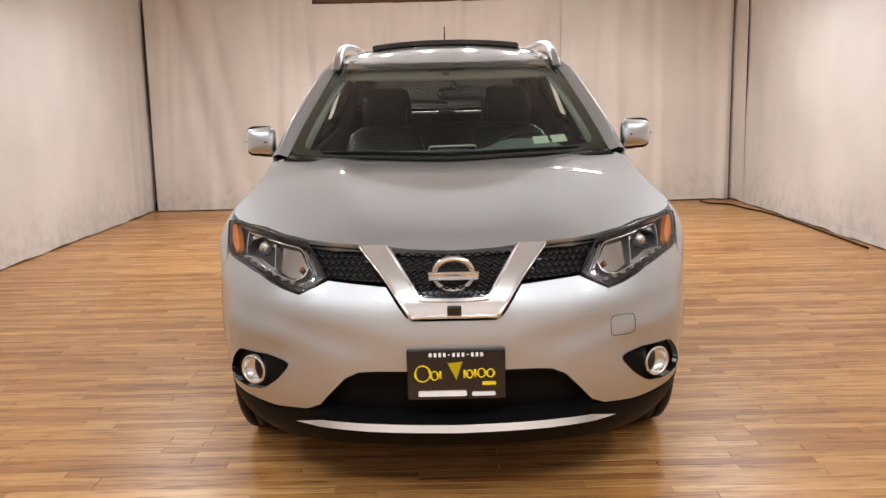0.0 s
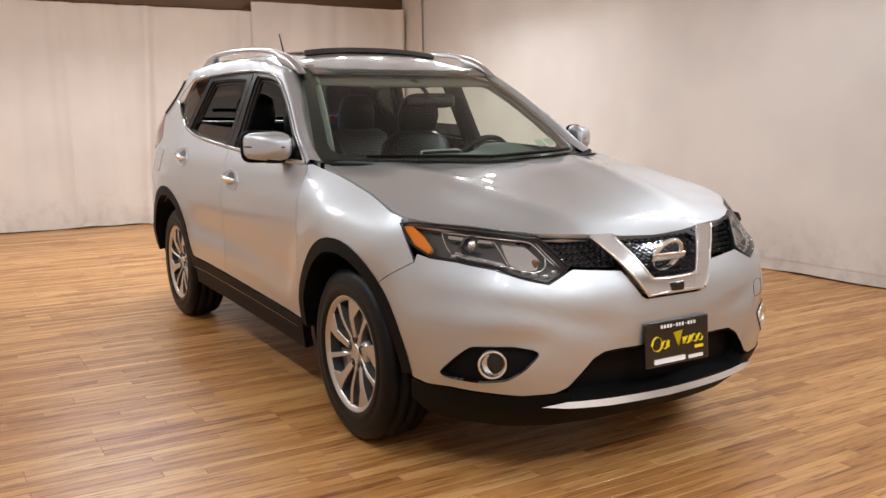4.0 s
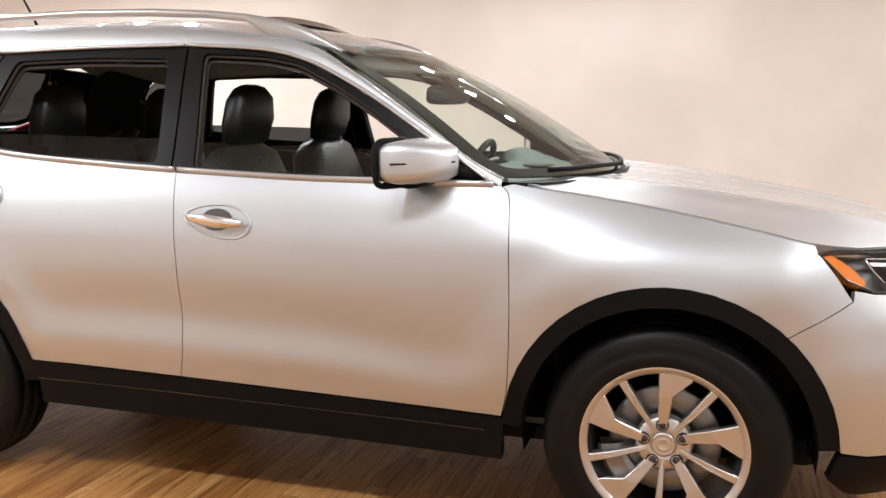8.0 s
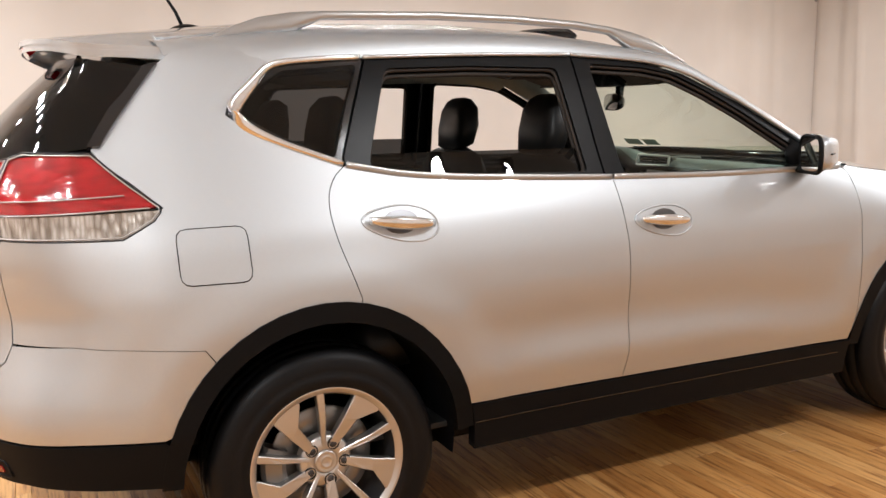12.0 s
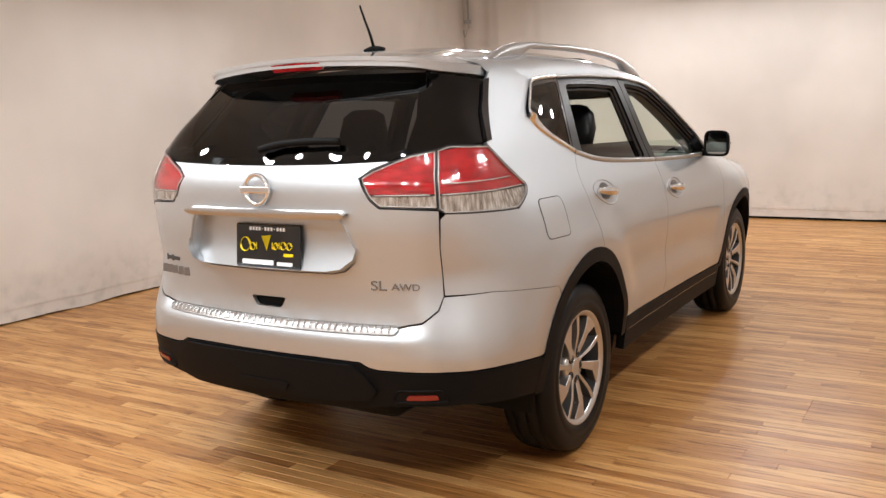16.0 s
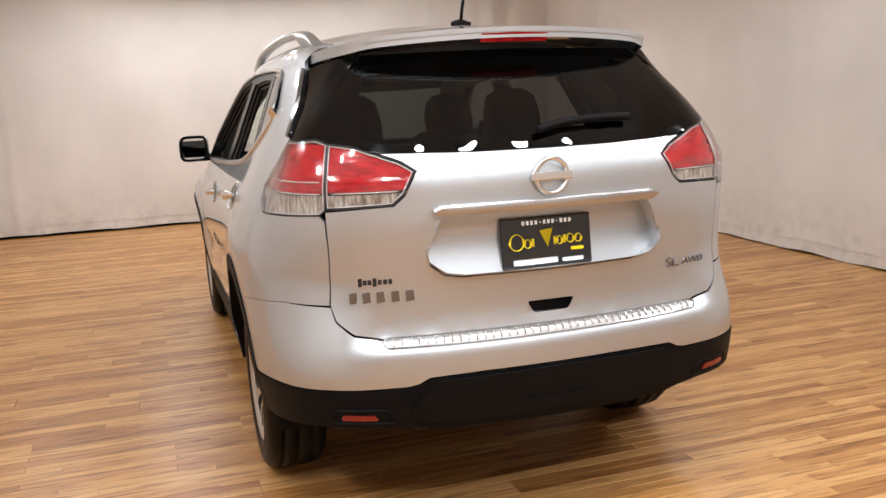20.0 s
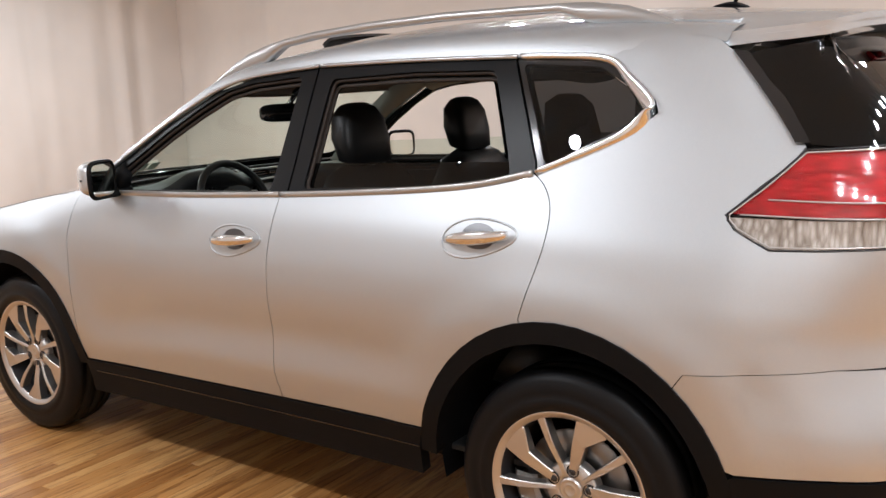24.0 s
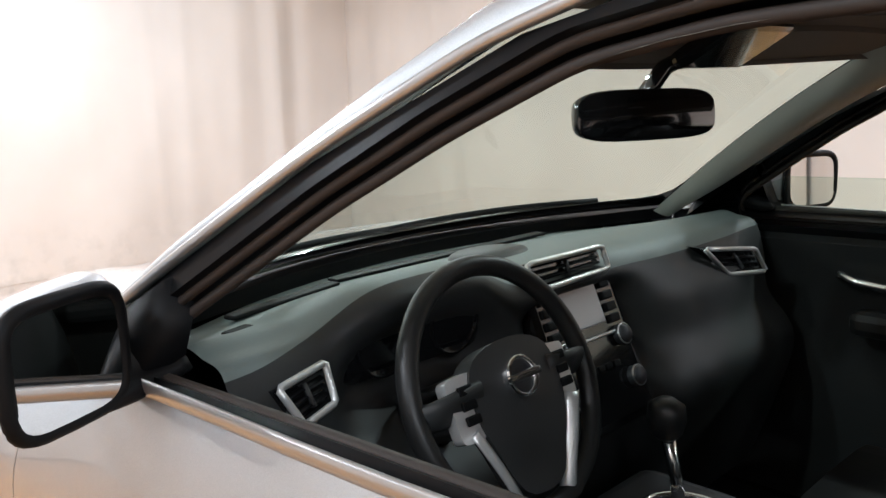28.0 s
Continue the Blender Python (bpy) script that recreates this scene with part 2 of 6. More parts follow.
def pair(name, vf, mat, parents, label=""):
    """The same piece on the car's two sides; vf is modelled at positive x. parents: one or two."""
    pl, pr = parents if isinstance(parents, tuple) else (parents, parents)
    a = mesh_part(name, *vf, mat, pl, label)
    b = mesh_part(name, *mirrored(*vf), mat, pr, label)
    return a, b


# ---- the car's body as one smooth skin ----
def curve(pts):
    """Smooth monotone-safe curve through (x, y) pairs; flat ends continue straight."""
    xs, ys = np.array(pts, float).T
    d = np.diff(ys) / np.diff(xs)
    m = np.r_[d[0], [0 if a * b <= 0 else 2 * a * b / (a + b) for a, b in zip(d[:-1], d[1:])], d[-1]]
    def f(x):
        i = int(min(max(np.searchsorted(xs, x) - 1, 0), len(xs) - 2))
        w = xs[i + 1] - xs[i]
        t = (x - xs[i]) / w
        if t < 0: return ys[0] + m[0] * (x - xs[0])
        if t > 1: return ys[-1] + m[-1] * (x - xs[-1])
        return ((1 + 2*t)*(1-t)**2*ys[i] + t*(1-t)**2*w*m[i] + t*t*(3-2*t)*ys[i+1] + t*t*(t-1)*w*m[i+1])
    return f
def step(a, b, x):
    t = min(max((x - a) / (b - a), 0.0), 1.0)
    return t * t * (3 - 2 * t)
# plan of half the car at bumper height, from the nose's middle round to the tail's: out, along
PLAN = [(0, -2.30), (.25, -2.29), (.5, -2.24), (.65, -2.165), (.76, -2.05), (.84, -1.88), (.88, -1.7), (.905, -1.5), (.913, -1.35),
        (.905, -1.0), (.897, -.6), (.895, 0), (.898, .5), (.908, 1.0), (.918, 1.35), (.915, 1.6), (.9, 1.85), (.865, 2.03), (.80, 2.15), (.7, 2.235), (.5, 2.30), (.25, 2.335), (0, 2.345)]
ARC = np.r_[0, np.cumsum(np.hypot(*np.diff(np.array(PLAN), axis=0).T))]
LONG = float(ARC[-1])
PLANS = np.array(PLAN); SLOPES = np.gradient(PLANS, ARC, axis=0); SLOPES[0] = SLOPES[-1] = (1, 0); SLOPES[-1] = (-1, 0); SLOPES[0] = (1, 0)
def plan(p):
    i = int(min(max(np.searchsorted(ARC, p) - 1, 0), len(ARC) - 2)); w = ARC[i+1] - ARC[i]; t = (p - ARC[i]) / w
    a, b, c, d = (1+2*t)*(1-t)**2, t*(1-t)**2*w, t*t*(3-2*t), t*t*(t-1)*w
    q = a*PLANS[i] + b*SLOPES[i] + c*PLANS[i+1] + d*SLOPES[i+1]
    e, f, g, h = (6*t*t-6*t)/w, 3*t*t-4*t+1, (6*t-6*t*t)/w, 3*t*t-2*t
    v = e*PLANS[i] + f*SLOPES[i] + g*PLANS[i+1] + h*SLOPES[i+1]
    v = v / math.hypot(*v)
    return q[0], q[1], v[1], -v[0]
FRONT = curve([(.2, .14), (.3, .04), (.38, .005), (.45, -.005), (.6, -.01), (.7, 0), (.8, .045), (.88, .1), (.95, .15), (1.05, .25)])
REAR = curve([(.2, .16), (.3, .06), (.4, .025), (.5, .005), (.6, -.003), (.67, 0), (.685, .003), (.70, .016), (.715, .034), (.73, .048), (.745, .053), (.86, .055), (.95, .05), (1.1, .04), (1.2, .04), (1.27, .065), (1.4, .15), (1.5, .235), (1.6, .34), (1.7, .46)])
REAR_CORNER = curve([(.2, .16), (.3, .06), (.4, .025), (.5, .005), (.6, -.003), (.66, .003), (.72, .018), (.78, .036), (.84, .05), (.9, .055), (.95, .05), (1.1, .04), (1.2, .04), (1.27, .065), (1.4, .15), (1.5, .235), (1.6, .34), (1.7, .46)])
SIDE = curve([(.2, .06), (.3, .035), (.4, .022), (.45, .015), (.55, .004), (.7, 0), (.85, -.006), (.93, -.004), (1.0, .008), (1.08, .03), (1.16, .065), (1.25, .105), (1.4, .165), (1.55, .228), (1.62, .265), (1.68, .34), (1.72, .45)])
TOP = curve([(-2.2, .90), (-1.95, .938), (-1.85, .952), (-1.75, .968), (-1.6, 1.003), (-1.2, 1.08), (-.9, 1.125), (-.7, 1.15)])
def skin(p, z):
    """A place on the body: p metres round the plan, at height z."""
    h, y, nx, ny = plan(p)
    f, r = 1 - step(-2.1, -1.65, y), step(1.75, 2.2, y)
    f, r = min(f, 1), min(r, 1)
    w = step(.57, .70, h)
    inset = f*FRONT(z) + r*((1-w)*REAR(z) + w*REAR_CORNER(z)) + (1-f-r)*SIDE(z)
    k = 1 - step(-1.3, -.6, y)
    wide = .11 + .12 * step(-1.8, -1.45, y)
    inset += (1-f) * k * (.025 + .065 * step(-1.85, -1.4, y)) * max(0, (z - TOP(y) + wide) / wide) ** 2
    # flared wheel arches with a soft edge above them
    away = min(math.hypot(y + 1.353, z - .36), math.hypot(y - 1.353, z - .36))
    inset -= .011 * (1 - step(.55, .68, away)) * step(.35, .6, z) * (1-f) * (1-r)
    # doors: hollow above a low crease that falls away towards the front wheel
    low = .545 + .02 * step(-.2, .5, y) - .07 * (1 - step(-.85, -.1, y))
    span = step(-1.0, -.65, y) * (1 - step(.55, 1.05, y))
    inset += span * (.010 * math.exp(-((z - low - .12) / .075)**2) - .003 * math.exp(-((z - low) / .03)**2))
    inset += .028 * step(1.34, 1.6, z) * step(1.5, 1.95, y)
    # nose: a hollow band running inwards and down from the lamp to the plate, and the scoop round the fog lamp
    band = .60 + .10 * step(.25, .80, h)
    inset += f * .008 * math.exp(-((z - band) / .042)**2) * step(.18, .36, h)
    inset += .012 * f * math.exp(-((h-.62)/.10)**2) * math.exp(-((z-.56)/.045)**2)
    return h - nx*inset, y - ny*inset, z


def solve_for(g, want, a, b):
    for _ in range(36):
        m = (a + b) / 2
        a, b = (m, b) if g(m) < want else (a, m)
    return (a + b) / 2


def side_p(y, z):
    return solve_for(lambda p: skin(p, z)[1], y, 0.0, LONG)


def nose_p(h, z):
    return solve_for(lambda p: skin(p, z)[0], h, 0.0, 1.35)


def tail_q(h, z):
    return solve_for(lambda q: skin(LONG - q, z)[0], h, 0.0, 1.25)


def nose(p, z):
    h, y, z = skin(abs(p), z)
    return (h if p >= 0 else -h), y, z


def tail(q, z):
    h, y, z = skin(LONG - abs(q), z)
    return (-h if q >= 0 else h), y, z


def marks(*spec):
    """Outline places given as side (s: y, z) or nose (f: out, z) turned into metres round the plan."""
    return [(side_p(a, z) if k == "s" else nose_p(a, z) if k == "f" else LONG - tail_q(a, z), z) for k, a, z in spec]


def tail_marks(*spec):
    return [(tail_q(a, z) if k == "r" else LONG - side_p(a, z), z) for k, a, z in spec]


def both_halves(half):
    """A full outline from the half on one side, first and last on the middle line."""
    return half + [(-a, z) for a, z in half[::-1] if abs(a) > 1e-6]


def shrunk(poly, d):
    area = sum(poly[i - 1][0] * poly[i][1] - poly[i][0] * poly[i - 1][1] for i in range(len(poly)))
    s = 1 if area > 0 else -1
    out = []
    for i, b in enumerate(poly):
        a, c = poly[i - 1], poly[(i + 1) % len(poly)]
        u, v = Vector((b[0] - a[0], b[1] - a[1])), Vector((c[0] - b[0], c[1] - b[1]))
        if u.length < 1e-9 or v.length < 1e-9:
            continue
        u.normalize(), v.normalize()
        n = Vector((-u.y - v.y, u.x + v.x))
        n = n / max(n.length, 1e-6) * s * d / max(math.sqrt(max((1 + u.dot(v)) / 2, 0.09)), 0.3)
        out.append((b[0] + n.x, b[1] + n.y))
    return out


GAP = 0.0014
car = thing("car", "silver compact SUV with black lower cladding, parked on the wooden floor", "car")


def body(name, outline, mat=PAINT, parents=None, holes=(), label="", fn=skin, **kw):
    vf = sheet(shrunk(outline, GAP), fn, holes, **kw)
    return pair(name, vf, mat, parents or car, label)


def arc(cy, cz, r, a0, a1, n=14, squash=1.0):
    return [("s", cy + r * math.cos(radians(a0 + (a1 - a0) * i / n)), cz + squash * r * math.sin(radians(a0 + (a1 - a0) * i / n))) for i in range(n + 1)]


FW, RW, HUB = -1.353, 1.353, 0.36
SEAM_C = [tuple(q) for q in smooth_line([(1.227, 1.262), (1.27, 1.225), (1.297, 1.165), (1.295, 1.074), (1.262, .95), (1.238, .875)], 4)]
SEAM_B = [tuple(q) for q in smooth_line([(.262, 1.157), (.247, 1.0), (.239, .86), (.238, .7), (.241, .55), (.262, .455)], 4)]
SEAM_A = [tuple(q) for q in smooth_line([(-.872, .42), (-.892, .5), (-.9, .6), (-.905, .75), (-.903, .9), (-.9, 1.0), (-.89, 1.09), (-.865, 1.118)], 4)]
# doors
sides = lambda pts: [("s", y, z) for y, z in pts]
front_door = body("front_door", marks(*sides([(-.836, 1.122), (-.5, 1.13), (-.175, 1.137)] + SEAM_B + [(-.3, .437)] + SEAM_A)), label="silver front door")
rear_door = body("rear_door", marks(*sides([(.55, 1.177), (.858, 1.2), (1.05, 1.222)] + SEAM_C) + arc(RW, HUB, 0.488, 103, 166, 8, 1.06) + sides([(.905, .476), (.6, .466)] + SEAM_B[::-1])), label="silver rear door")
fender = body("front_fender", marks(*sides(SEAM_A[::-1]) + arc(FW, HUB, 0.475, 12, 133, 14, 1.03) + sides([(-1.714, .741), (-1.842, .815), (-1.80, .88), (-1.75, .945)])
              + [("s", y, TOP(y) - .004) for y in (-1.74, -1.68, -1.6, -1.45, -1.3, -1.15, -1.0)] + sides([(-.9, 1.125)])), gap=0.03, label="silver front fender")
quarter = body("quarter_panel", marks(*[("s", y, z) for y, z in ((1.23, 1.264), (1.424, 1.34), (1.50, 1.38), (1.556, 1.425), (1.545, 1.455), (1.47, 1.52), (1.395, 1.572), (1.38, 1.62), (1.55, 1.628), (1.66, 1.625), (1.74, 1.565), (1.85, 1.45), (1.93, 1.345), (1.905, 1.31), (1.766, 1.183), (1.79, 1.15), (1.877, 1.106))]
               + [("r", .722, 1.118), ("r", .706, 1.1), ("r", .70, 1.0), ("r", .70, .9), ("r", .706, .832), ("s", 2.03, .828), ("s", 1.85, .807), ("s", 1.70, .79)]
               + arc(RW, HUB, 0.488, 49, 103, 8, 1.06) + sides(SEAM_C[:0:-1])), gap=0.03,
               label="silver rear quarter panel")
# wheel-arch and sill cladding
for nm, ar, cy, sq, a0, a1, low, ro in (("front_arch_trim", 0.475, FW, 1.03, 4, 176, .33, .42), ("rear_arch_trim", 0.488, RW, 1.06, 4, 176, .33, .432)):
    outer = arc(cy, HUB, ar + .004, a0, a1, 22, sq)
    inner = arc(cy, HUB, ro, a1, a0, 22, sq)
    body(nm, marks(*outer, *inner), CLAD, lift=0.004 if cy < 0 else 0.005, thick=0.05, gap=0.05, label="black plastic wheel-arch trim")
sill = marks(("s", -.885, .415), ("s", -.3, .434), ("s", .262, .452), ("s", .6, .463), ("s", .875, .474), ("s", .86, .40), ("s", .86, .31), ("s", -.87, .275), ("s", -.87, .33))
body("sill_cladding", sill, CLAD, lift=0.006, thick=0.04)
body("sill_strip", marks(("s", -.82, .376), ("s", .86, .412), ("s", .86, .405), ("s", -.82, .369)), GLOSS, lift=0.009, thick=0.01)
# nose
LAMP = [("s", -1.747, .945), ("s", -1.80, .95), ("f", .72, .943), ("f", .66, .937), ("f", .58, .926), ("f", .49, .912), ("f", .455, .865), ("f", .418, .81), ("f", .455, .785), ("f", .51, .76), ("f", .56, .772), ("f", .66, .81), ("f", .74, .828), ("s", -1.896, .836), ("s", -1.82, .873)]
VEE_OUT = [(0, .688), (.128, .688), (.148, .70), (.216, .798), (.306, .9)]
VEE_IN = [(0, .742), (.098, .745), (.115, .757), (.155, .815), (.213, .9)]
bump_half = marks(("f", 0.0001, .679), ("f", .133, .679), ("f", .156, .692), ("f", .219, .784), ("f", .41, .802), ("f", .455, .781), ("f", .51, .756), ("f", .56, .768), ("f", .66, .806), ("f", .74, .824),
                  ("s", -1.896, .832), ("s", -1.845, .845), ("s", -1.842, .815), ("s", -1.714, .741)) + marks(*arc(FW, HUB, 0.475, 133, 176, 7, 1.03)) + marks(("s", -1.83, .385), ("s", -1.9, .375), ("f", .78, .383), ("f", .70, .376), ("f", .60, .366), ("f", .495, .37), ("f", .45, .39), ("f", .40, .445), ("f", .36, .487), ("f", .315, .508), ("f", .25, .512), ("f", 0.0001, .512))
FOG = [("f", .806, .432), ("f", .775, .505), ("f", .745, .543), ("f", .63, .546), ("f", .565, .532), ("f", .552, .518), ("f", .60, .462), ("f", .65, .424), ("f", .72, .412), ("f", .79, .418)]
foghole = rounded(marks(*FOG), .02)
front_bumper = mesh_part("front_bumper", *sheet(shrunk(both_halves(bump_half), GAP), nose, [foghole, [(-a, z) for a, z in foghole]], gap=0.03), PAINT, car, "silver front bumper")
lip_half = marks(("f", 0.0001, .325), ("f", .42, .34), ("f", .44, .372), ("f", .495, .366), ("f", .60, .362), ("f", .70, .372), ("f", .78, .379), ("s", -1.9, .371), ("s", -1.825, .38), ("s", -1.80, .30), ("s", -1.85, .25), ("f", .75, .235), ("f", .6, .225), ("f", .4, .215), ("f", 0.0001, .21))
mesh_part("lower_lip", *sheet(shrunk(both_halves(lip_half), GAP), nose, gap=0.04, lift=0.004, thick=0.03), CLAD, car, "black plastic bumper lip")
intake_half = marks(("f", 0.0001, .508), ("f", .25, .508), ("f", .315, .504), ("f", .36, .483), ("f", .40, .441), ("f", .45, .386), ("f", .44, .36), ("f", .42, .338), ("f", 0.0001, .322))
mesh_part("lower_intake", *sheet(both_halves(intake_half), nose, gap=0.05, lift=-0.06, thick=-0.065), CLAD, car, "dark lower air intake")
chrome_half = marks(("f", 0.0001, .320), ("f", .3, .325), ("f", .45, .33), ("f", .535, .320), ("f", .45, .310), ("f", .3, .302), ("f", 0.0001, .297))
mesh_part("lip_trim", *sheet(both_halves(chrome_half), lambda p, z: (nose(p, z)[0], nose(p, z)[1] - (.335 - z) * .95, z), gap=0.03, lift=0.012, thick=0.015), CHROME, car, "chrome lip trim")
grille = mesh_part("grille", *sheet(both_halves(marks(("f", 0.0001, .69), ("f", .13, .692), ("f", .216, .796), ("f", .414, .812), ("f", .455, .87), ("f", .49, .91), ("f", .3, .898), ("f", 0.0001, .893))), nose, gap=0.05, lift=-0.035, thick=-0.03), GLOSS, car, "black honeycomb grille")
# V-shaped chrome
vee = marks(*[("f", max(h, .0001), z) for h, z in VEE_OUT]), marks(*[("f", max(h, .0001), z) for h, z in VEE_IN[::-1]])
surround = mesh_part("grille_surround", *sheet(both_halves(vee[0] + vee[1]), nose, gap=0.02, edge=0.012, lift=0.02, thick=0.05), CHROME, car, "V-shaped chrome grille surround")


part("front_camera", bm_box(0, -2.322, .716, .046, .02, .032, .005), GLOSS, surround, "small black camera block")

# raised edges of the V
for half, inset in ((VEE_OUT, .004), (VEE_IN, -.004)):
    pts = [(-h, z) for h, z in half[:0:-1]] + list(half)
    line = []
    for h, z in smooth_line(pts, 3):
        p = nose_p(max(abs(h), .0002), z + (inset if abs(h) < .12 else 0)) * (1 if h >= 0 else -1)
        line.append(Vector(nose(p, z + (inset if abs(h) < .12 else 0))) + Vector((0, -.019, .006)))
    mesh_part("surround_edge", *tube(line, .0055, 8), CHROME, surround)


# rows of small wavy mesh bars in the grille openings
def nose_bar(h0, h1, z0, z1, lift, size):
    line = []
    for i in range(9):
        t = i / 8
        h, z = h0 + (h1 - h0) * t, z0 + (z1 - z0) * t
        p = nose_p(max(abs(h), .0002), z) * (1 if h >= 0 else -1)
        o, a, b = Vector(nose(p, z)), Vector(nose(p + .001, z)), Vector(nose(p, z + .001))
        line.append(o + (a - o).cross(b - o).normalized() * lift)
    return tube(line, size, 6)


for z in [.76 + .02 * i for i in range(7)]:
    w = .105 + (z - .745) * .7
    n = 12
    v, f = [], []
    for i in range(n):
        a, b = -w + 2 * w * i / n, -w + 2 * w * (i + 1) / n
        m = (a + b) / 2
        for q in (nose_bar(a, m, z, z + .009, -.018, .0028), nose_bar(m, b, z + .009, z, -.018, .0028)):
            k = len(v)
            v += q[0]
            f += [tuple(i + k for i in g) for g in q[1]]
    mesh_part("mesh_bar", v, f, CLAD, grille)
for s in (1, -1):
    for k, z in enumerate([.81 + .018 * i for i in range(5)]):
        a, b = .225 + .014 * k + .006, .415 + .016 * k
        v, f = [], []
        for i in range(8):
            u, w = a + (b - a) * i / 8, a + (b - a) * (i + 1) / 8
            for q in (nose_bar(s * u, s * (u + w) / 2, z, z + .009, -.018, .0028), nose_bar(s * (u + w) / 2, s * w, z + .009, z, -.018, .0028)):
                n0 = len(v)
                v += q[0]
                f += [tuple(j + n0 for j in g) for g in q[1]]
        mesh_part("mesh_bar", v, f, CLAD, grille)


# round badges: a ring and a bar, plain
def badge(name, at, turn, r, parent):
    v, f = lathe([(-.006, r), (.004, r), (.009, r * .9), (.004, r * .76), (-.006, r * .76)], 40, "y")
    v2 = bm_box(0, 0.006, 0, r * 2.3, .012, r * .42, .004)
    ring = mesh_part(name, v, f, CHROME, parent, "round chrome ring badge")
    ring.matrix_local = Matrix.Translation(at) @ turn
    bar = part("badge_bar", v2, CHROME, ring)
    return ring


badge("badge", (0, -2.262, .82), pose(0, 0, 0, -26, 0, 180), .072, grille)


def wedge(x, y, z, wide, tall):
    """A flat downward-pointing wedge."""
    bm = bmesh.new()
    front = [bm.verts.new((-a, y + .0012, b)) for a, b in ((x, z), (x + wide * .6, z + tall), (x - wide * .8, z + tall * .92))]
    bm.faces.new(front)
    bmesh.ops.solidify(bm, geom=bm.faces[:], thickness=.002)
    return bm


def plate(name, at, turn, parent):
    """A black dealer plate in a frame: a row of small bars, a yellow curved mark and a white bar of print."""
    p = part(name, bm_box(0, 0, 0, .318, .014, .166, .006), GLOSS, parent, "black dealer plate with yellow and white print")
    p.matrix_local = Matrix.Translation(at) @ turn
    for i in range(12):
        if i in (3, 7):
            part("number_bar", bm_box(-.082 + i * .0149, .0085, .064, .006, .002, .003), WHITE, p)
        else:
            part("number_bar", bm_box(-.082 + i * .0149, .0085, .064, .0085, .002, .013), WHITE, p)
    def oval(x, z, rx, rz, gap0=0, gap1=360):
        pts = [(-(x + rx * math.cos(radians(a))), .0085, z + rz * math.sin(radians(a))) for a in [gap0 + (gap1 - gap0) * k / 20 for k in range(21)]]
        mesh_part("name_mark", *tube(pts, [(.0052, .0012)] * 21, 6), YELLOW, p)

    def bar(x0, z0, x1, z1, w=.0052):
        mesh_part("name_mark", *tube([(-x0, .0085, z0), (-x1, .0085, z1)], [(w, .0012)] * 2, 6), YELLOW, p)

    oval(-.108, .004, .024, .026)
    oval(-.070, -.003, .011, .014)
    bar(-.052, -.014, -.052, .012)
    part("name_mark", wedge(.0, .0085, -.018, .034, .060), YELLOW, p)
    bar(.026, -.012, .026, .014)
    oval(.043, .001, .009, .013)
    bar(.060, -.010, .060, .016)
    oval(.081, .004, .012, .014)
    oval(.110, .003, .011, .013)
    part("name_mark", bm_box(-.105, .0085, -.03, .045, .002, .011, .003), YELLOW, p)
    part("print_bar", bm_box(.045, .0085, -.0615, .155, .002, .018, .004), WHITE, p)
    part("print_bar", bm_box(-.087, .0085, -.064, .075, .002, .013, .003), WHITE, p)
    for x in (-.085, .085):
        v, f = lathe([(.007, .0001), (.0095, .003), (.0095, .0045), (.007, .005)], 12, "y")
        mesh_part("screw", [(a + x, b, c + .063) for a, b, c in v], f, CHROME, p)
    return p


plate("dealer_plate", (.002, -2.322, .508), pose(0, 0, 0, 3.5, 0, 180), front_bumper)

# hood, windscreen, roof
HOOD_MID = curve([(-2.26, .84), (-2.2, .892), (-2.12, .94), (-1.95, .985), (-1.6, 1.05), (-1.3, 1.102), (-1.15, 1.115), (-1.0, 1.125), (-.8, 1.138)])
HALF = {}


def hood_half(y):
    k = round(y, 2)
    if k not in HALF:
        HALF[k] = skin(side_p(y, TOP(y)), TOP(y))[0] if y > -2.1 else 0.52 + (y + 2.1) * 1.5
    return HALF[k]


def hood_top(x, y):
    h = abs(x)
    he = hood_half(y)
    t = h / max(he, .2)
    r = .27 + (y + 2.2) * .22
    return x, y, HOOD_MID(y) + (TOP(y) - HOOD_MID(y)) * t ** 2.4 + .010 * math.exp(-((h - r) / .075) ** 2) * step(-2.2, -1.9, y) - .008 * math.exp(-(h / .2) ** 2)


hood_edge = [(0, -2.195), (.15, -2.19), (.3, -2.168), (.40, -2.145), (.488, -2.10), (.58, -2.03), (.66, -1.935), ]
hood_edge += [(hood_half(y), y) for y in (-1.86, -1.8, -1.74, -1.68, -1.6, -1.45, -1.3, -1.15, -1.0)] + [(.775, -.93), (.72, -.965), (.5, -1.06), (.25, -1.115), (0, -1.13)]
hood = mesh_part("hood", *sheet(shrunk(both_halves(hood_edge), GAP), hood_top, gap=0.035, thick=0.03), PAINT, car, "silver hood with two raised ridges")


def screen(u, v):
    """The windscreen: u across from -1 to 1, v from its foot to its top."""
    a = abs(u)
    bx, tx = .765, .56
    by, ty = -1.115 + .30 * a ** 2.2, -.33 + .18 * a ** 2.2
    bz, tz = 1.118 + .022 * a ** 2, 1.572 + .012 * a ** 2
    return u * (bx + (tx - bx) * v), by + (ty - by) * v, bz + (tz - bz) * v + .028 * math.sin(math.pi * v)


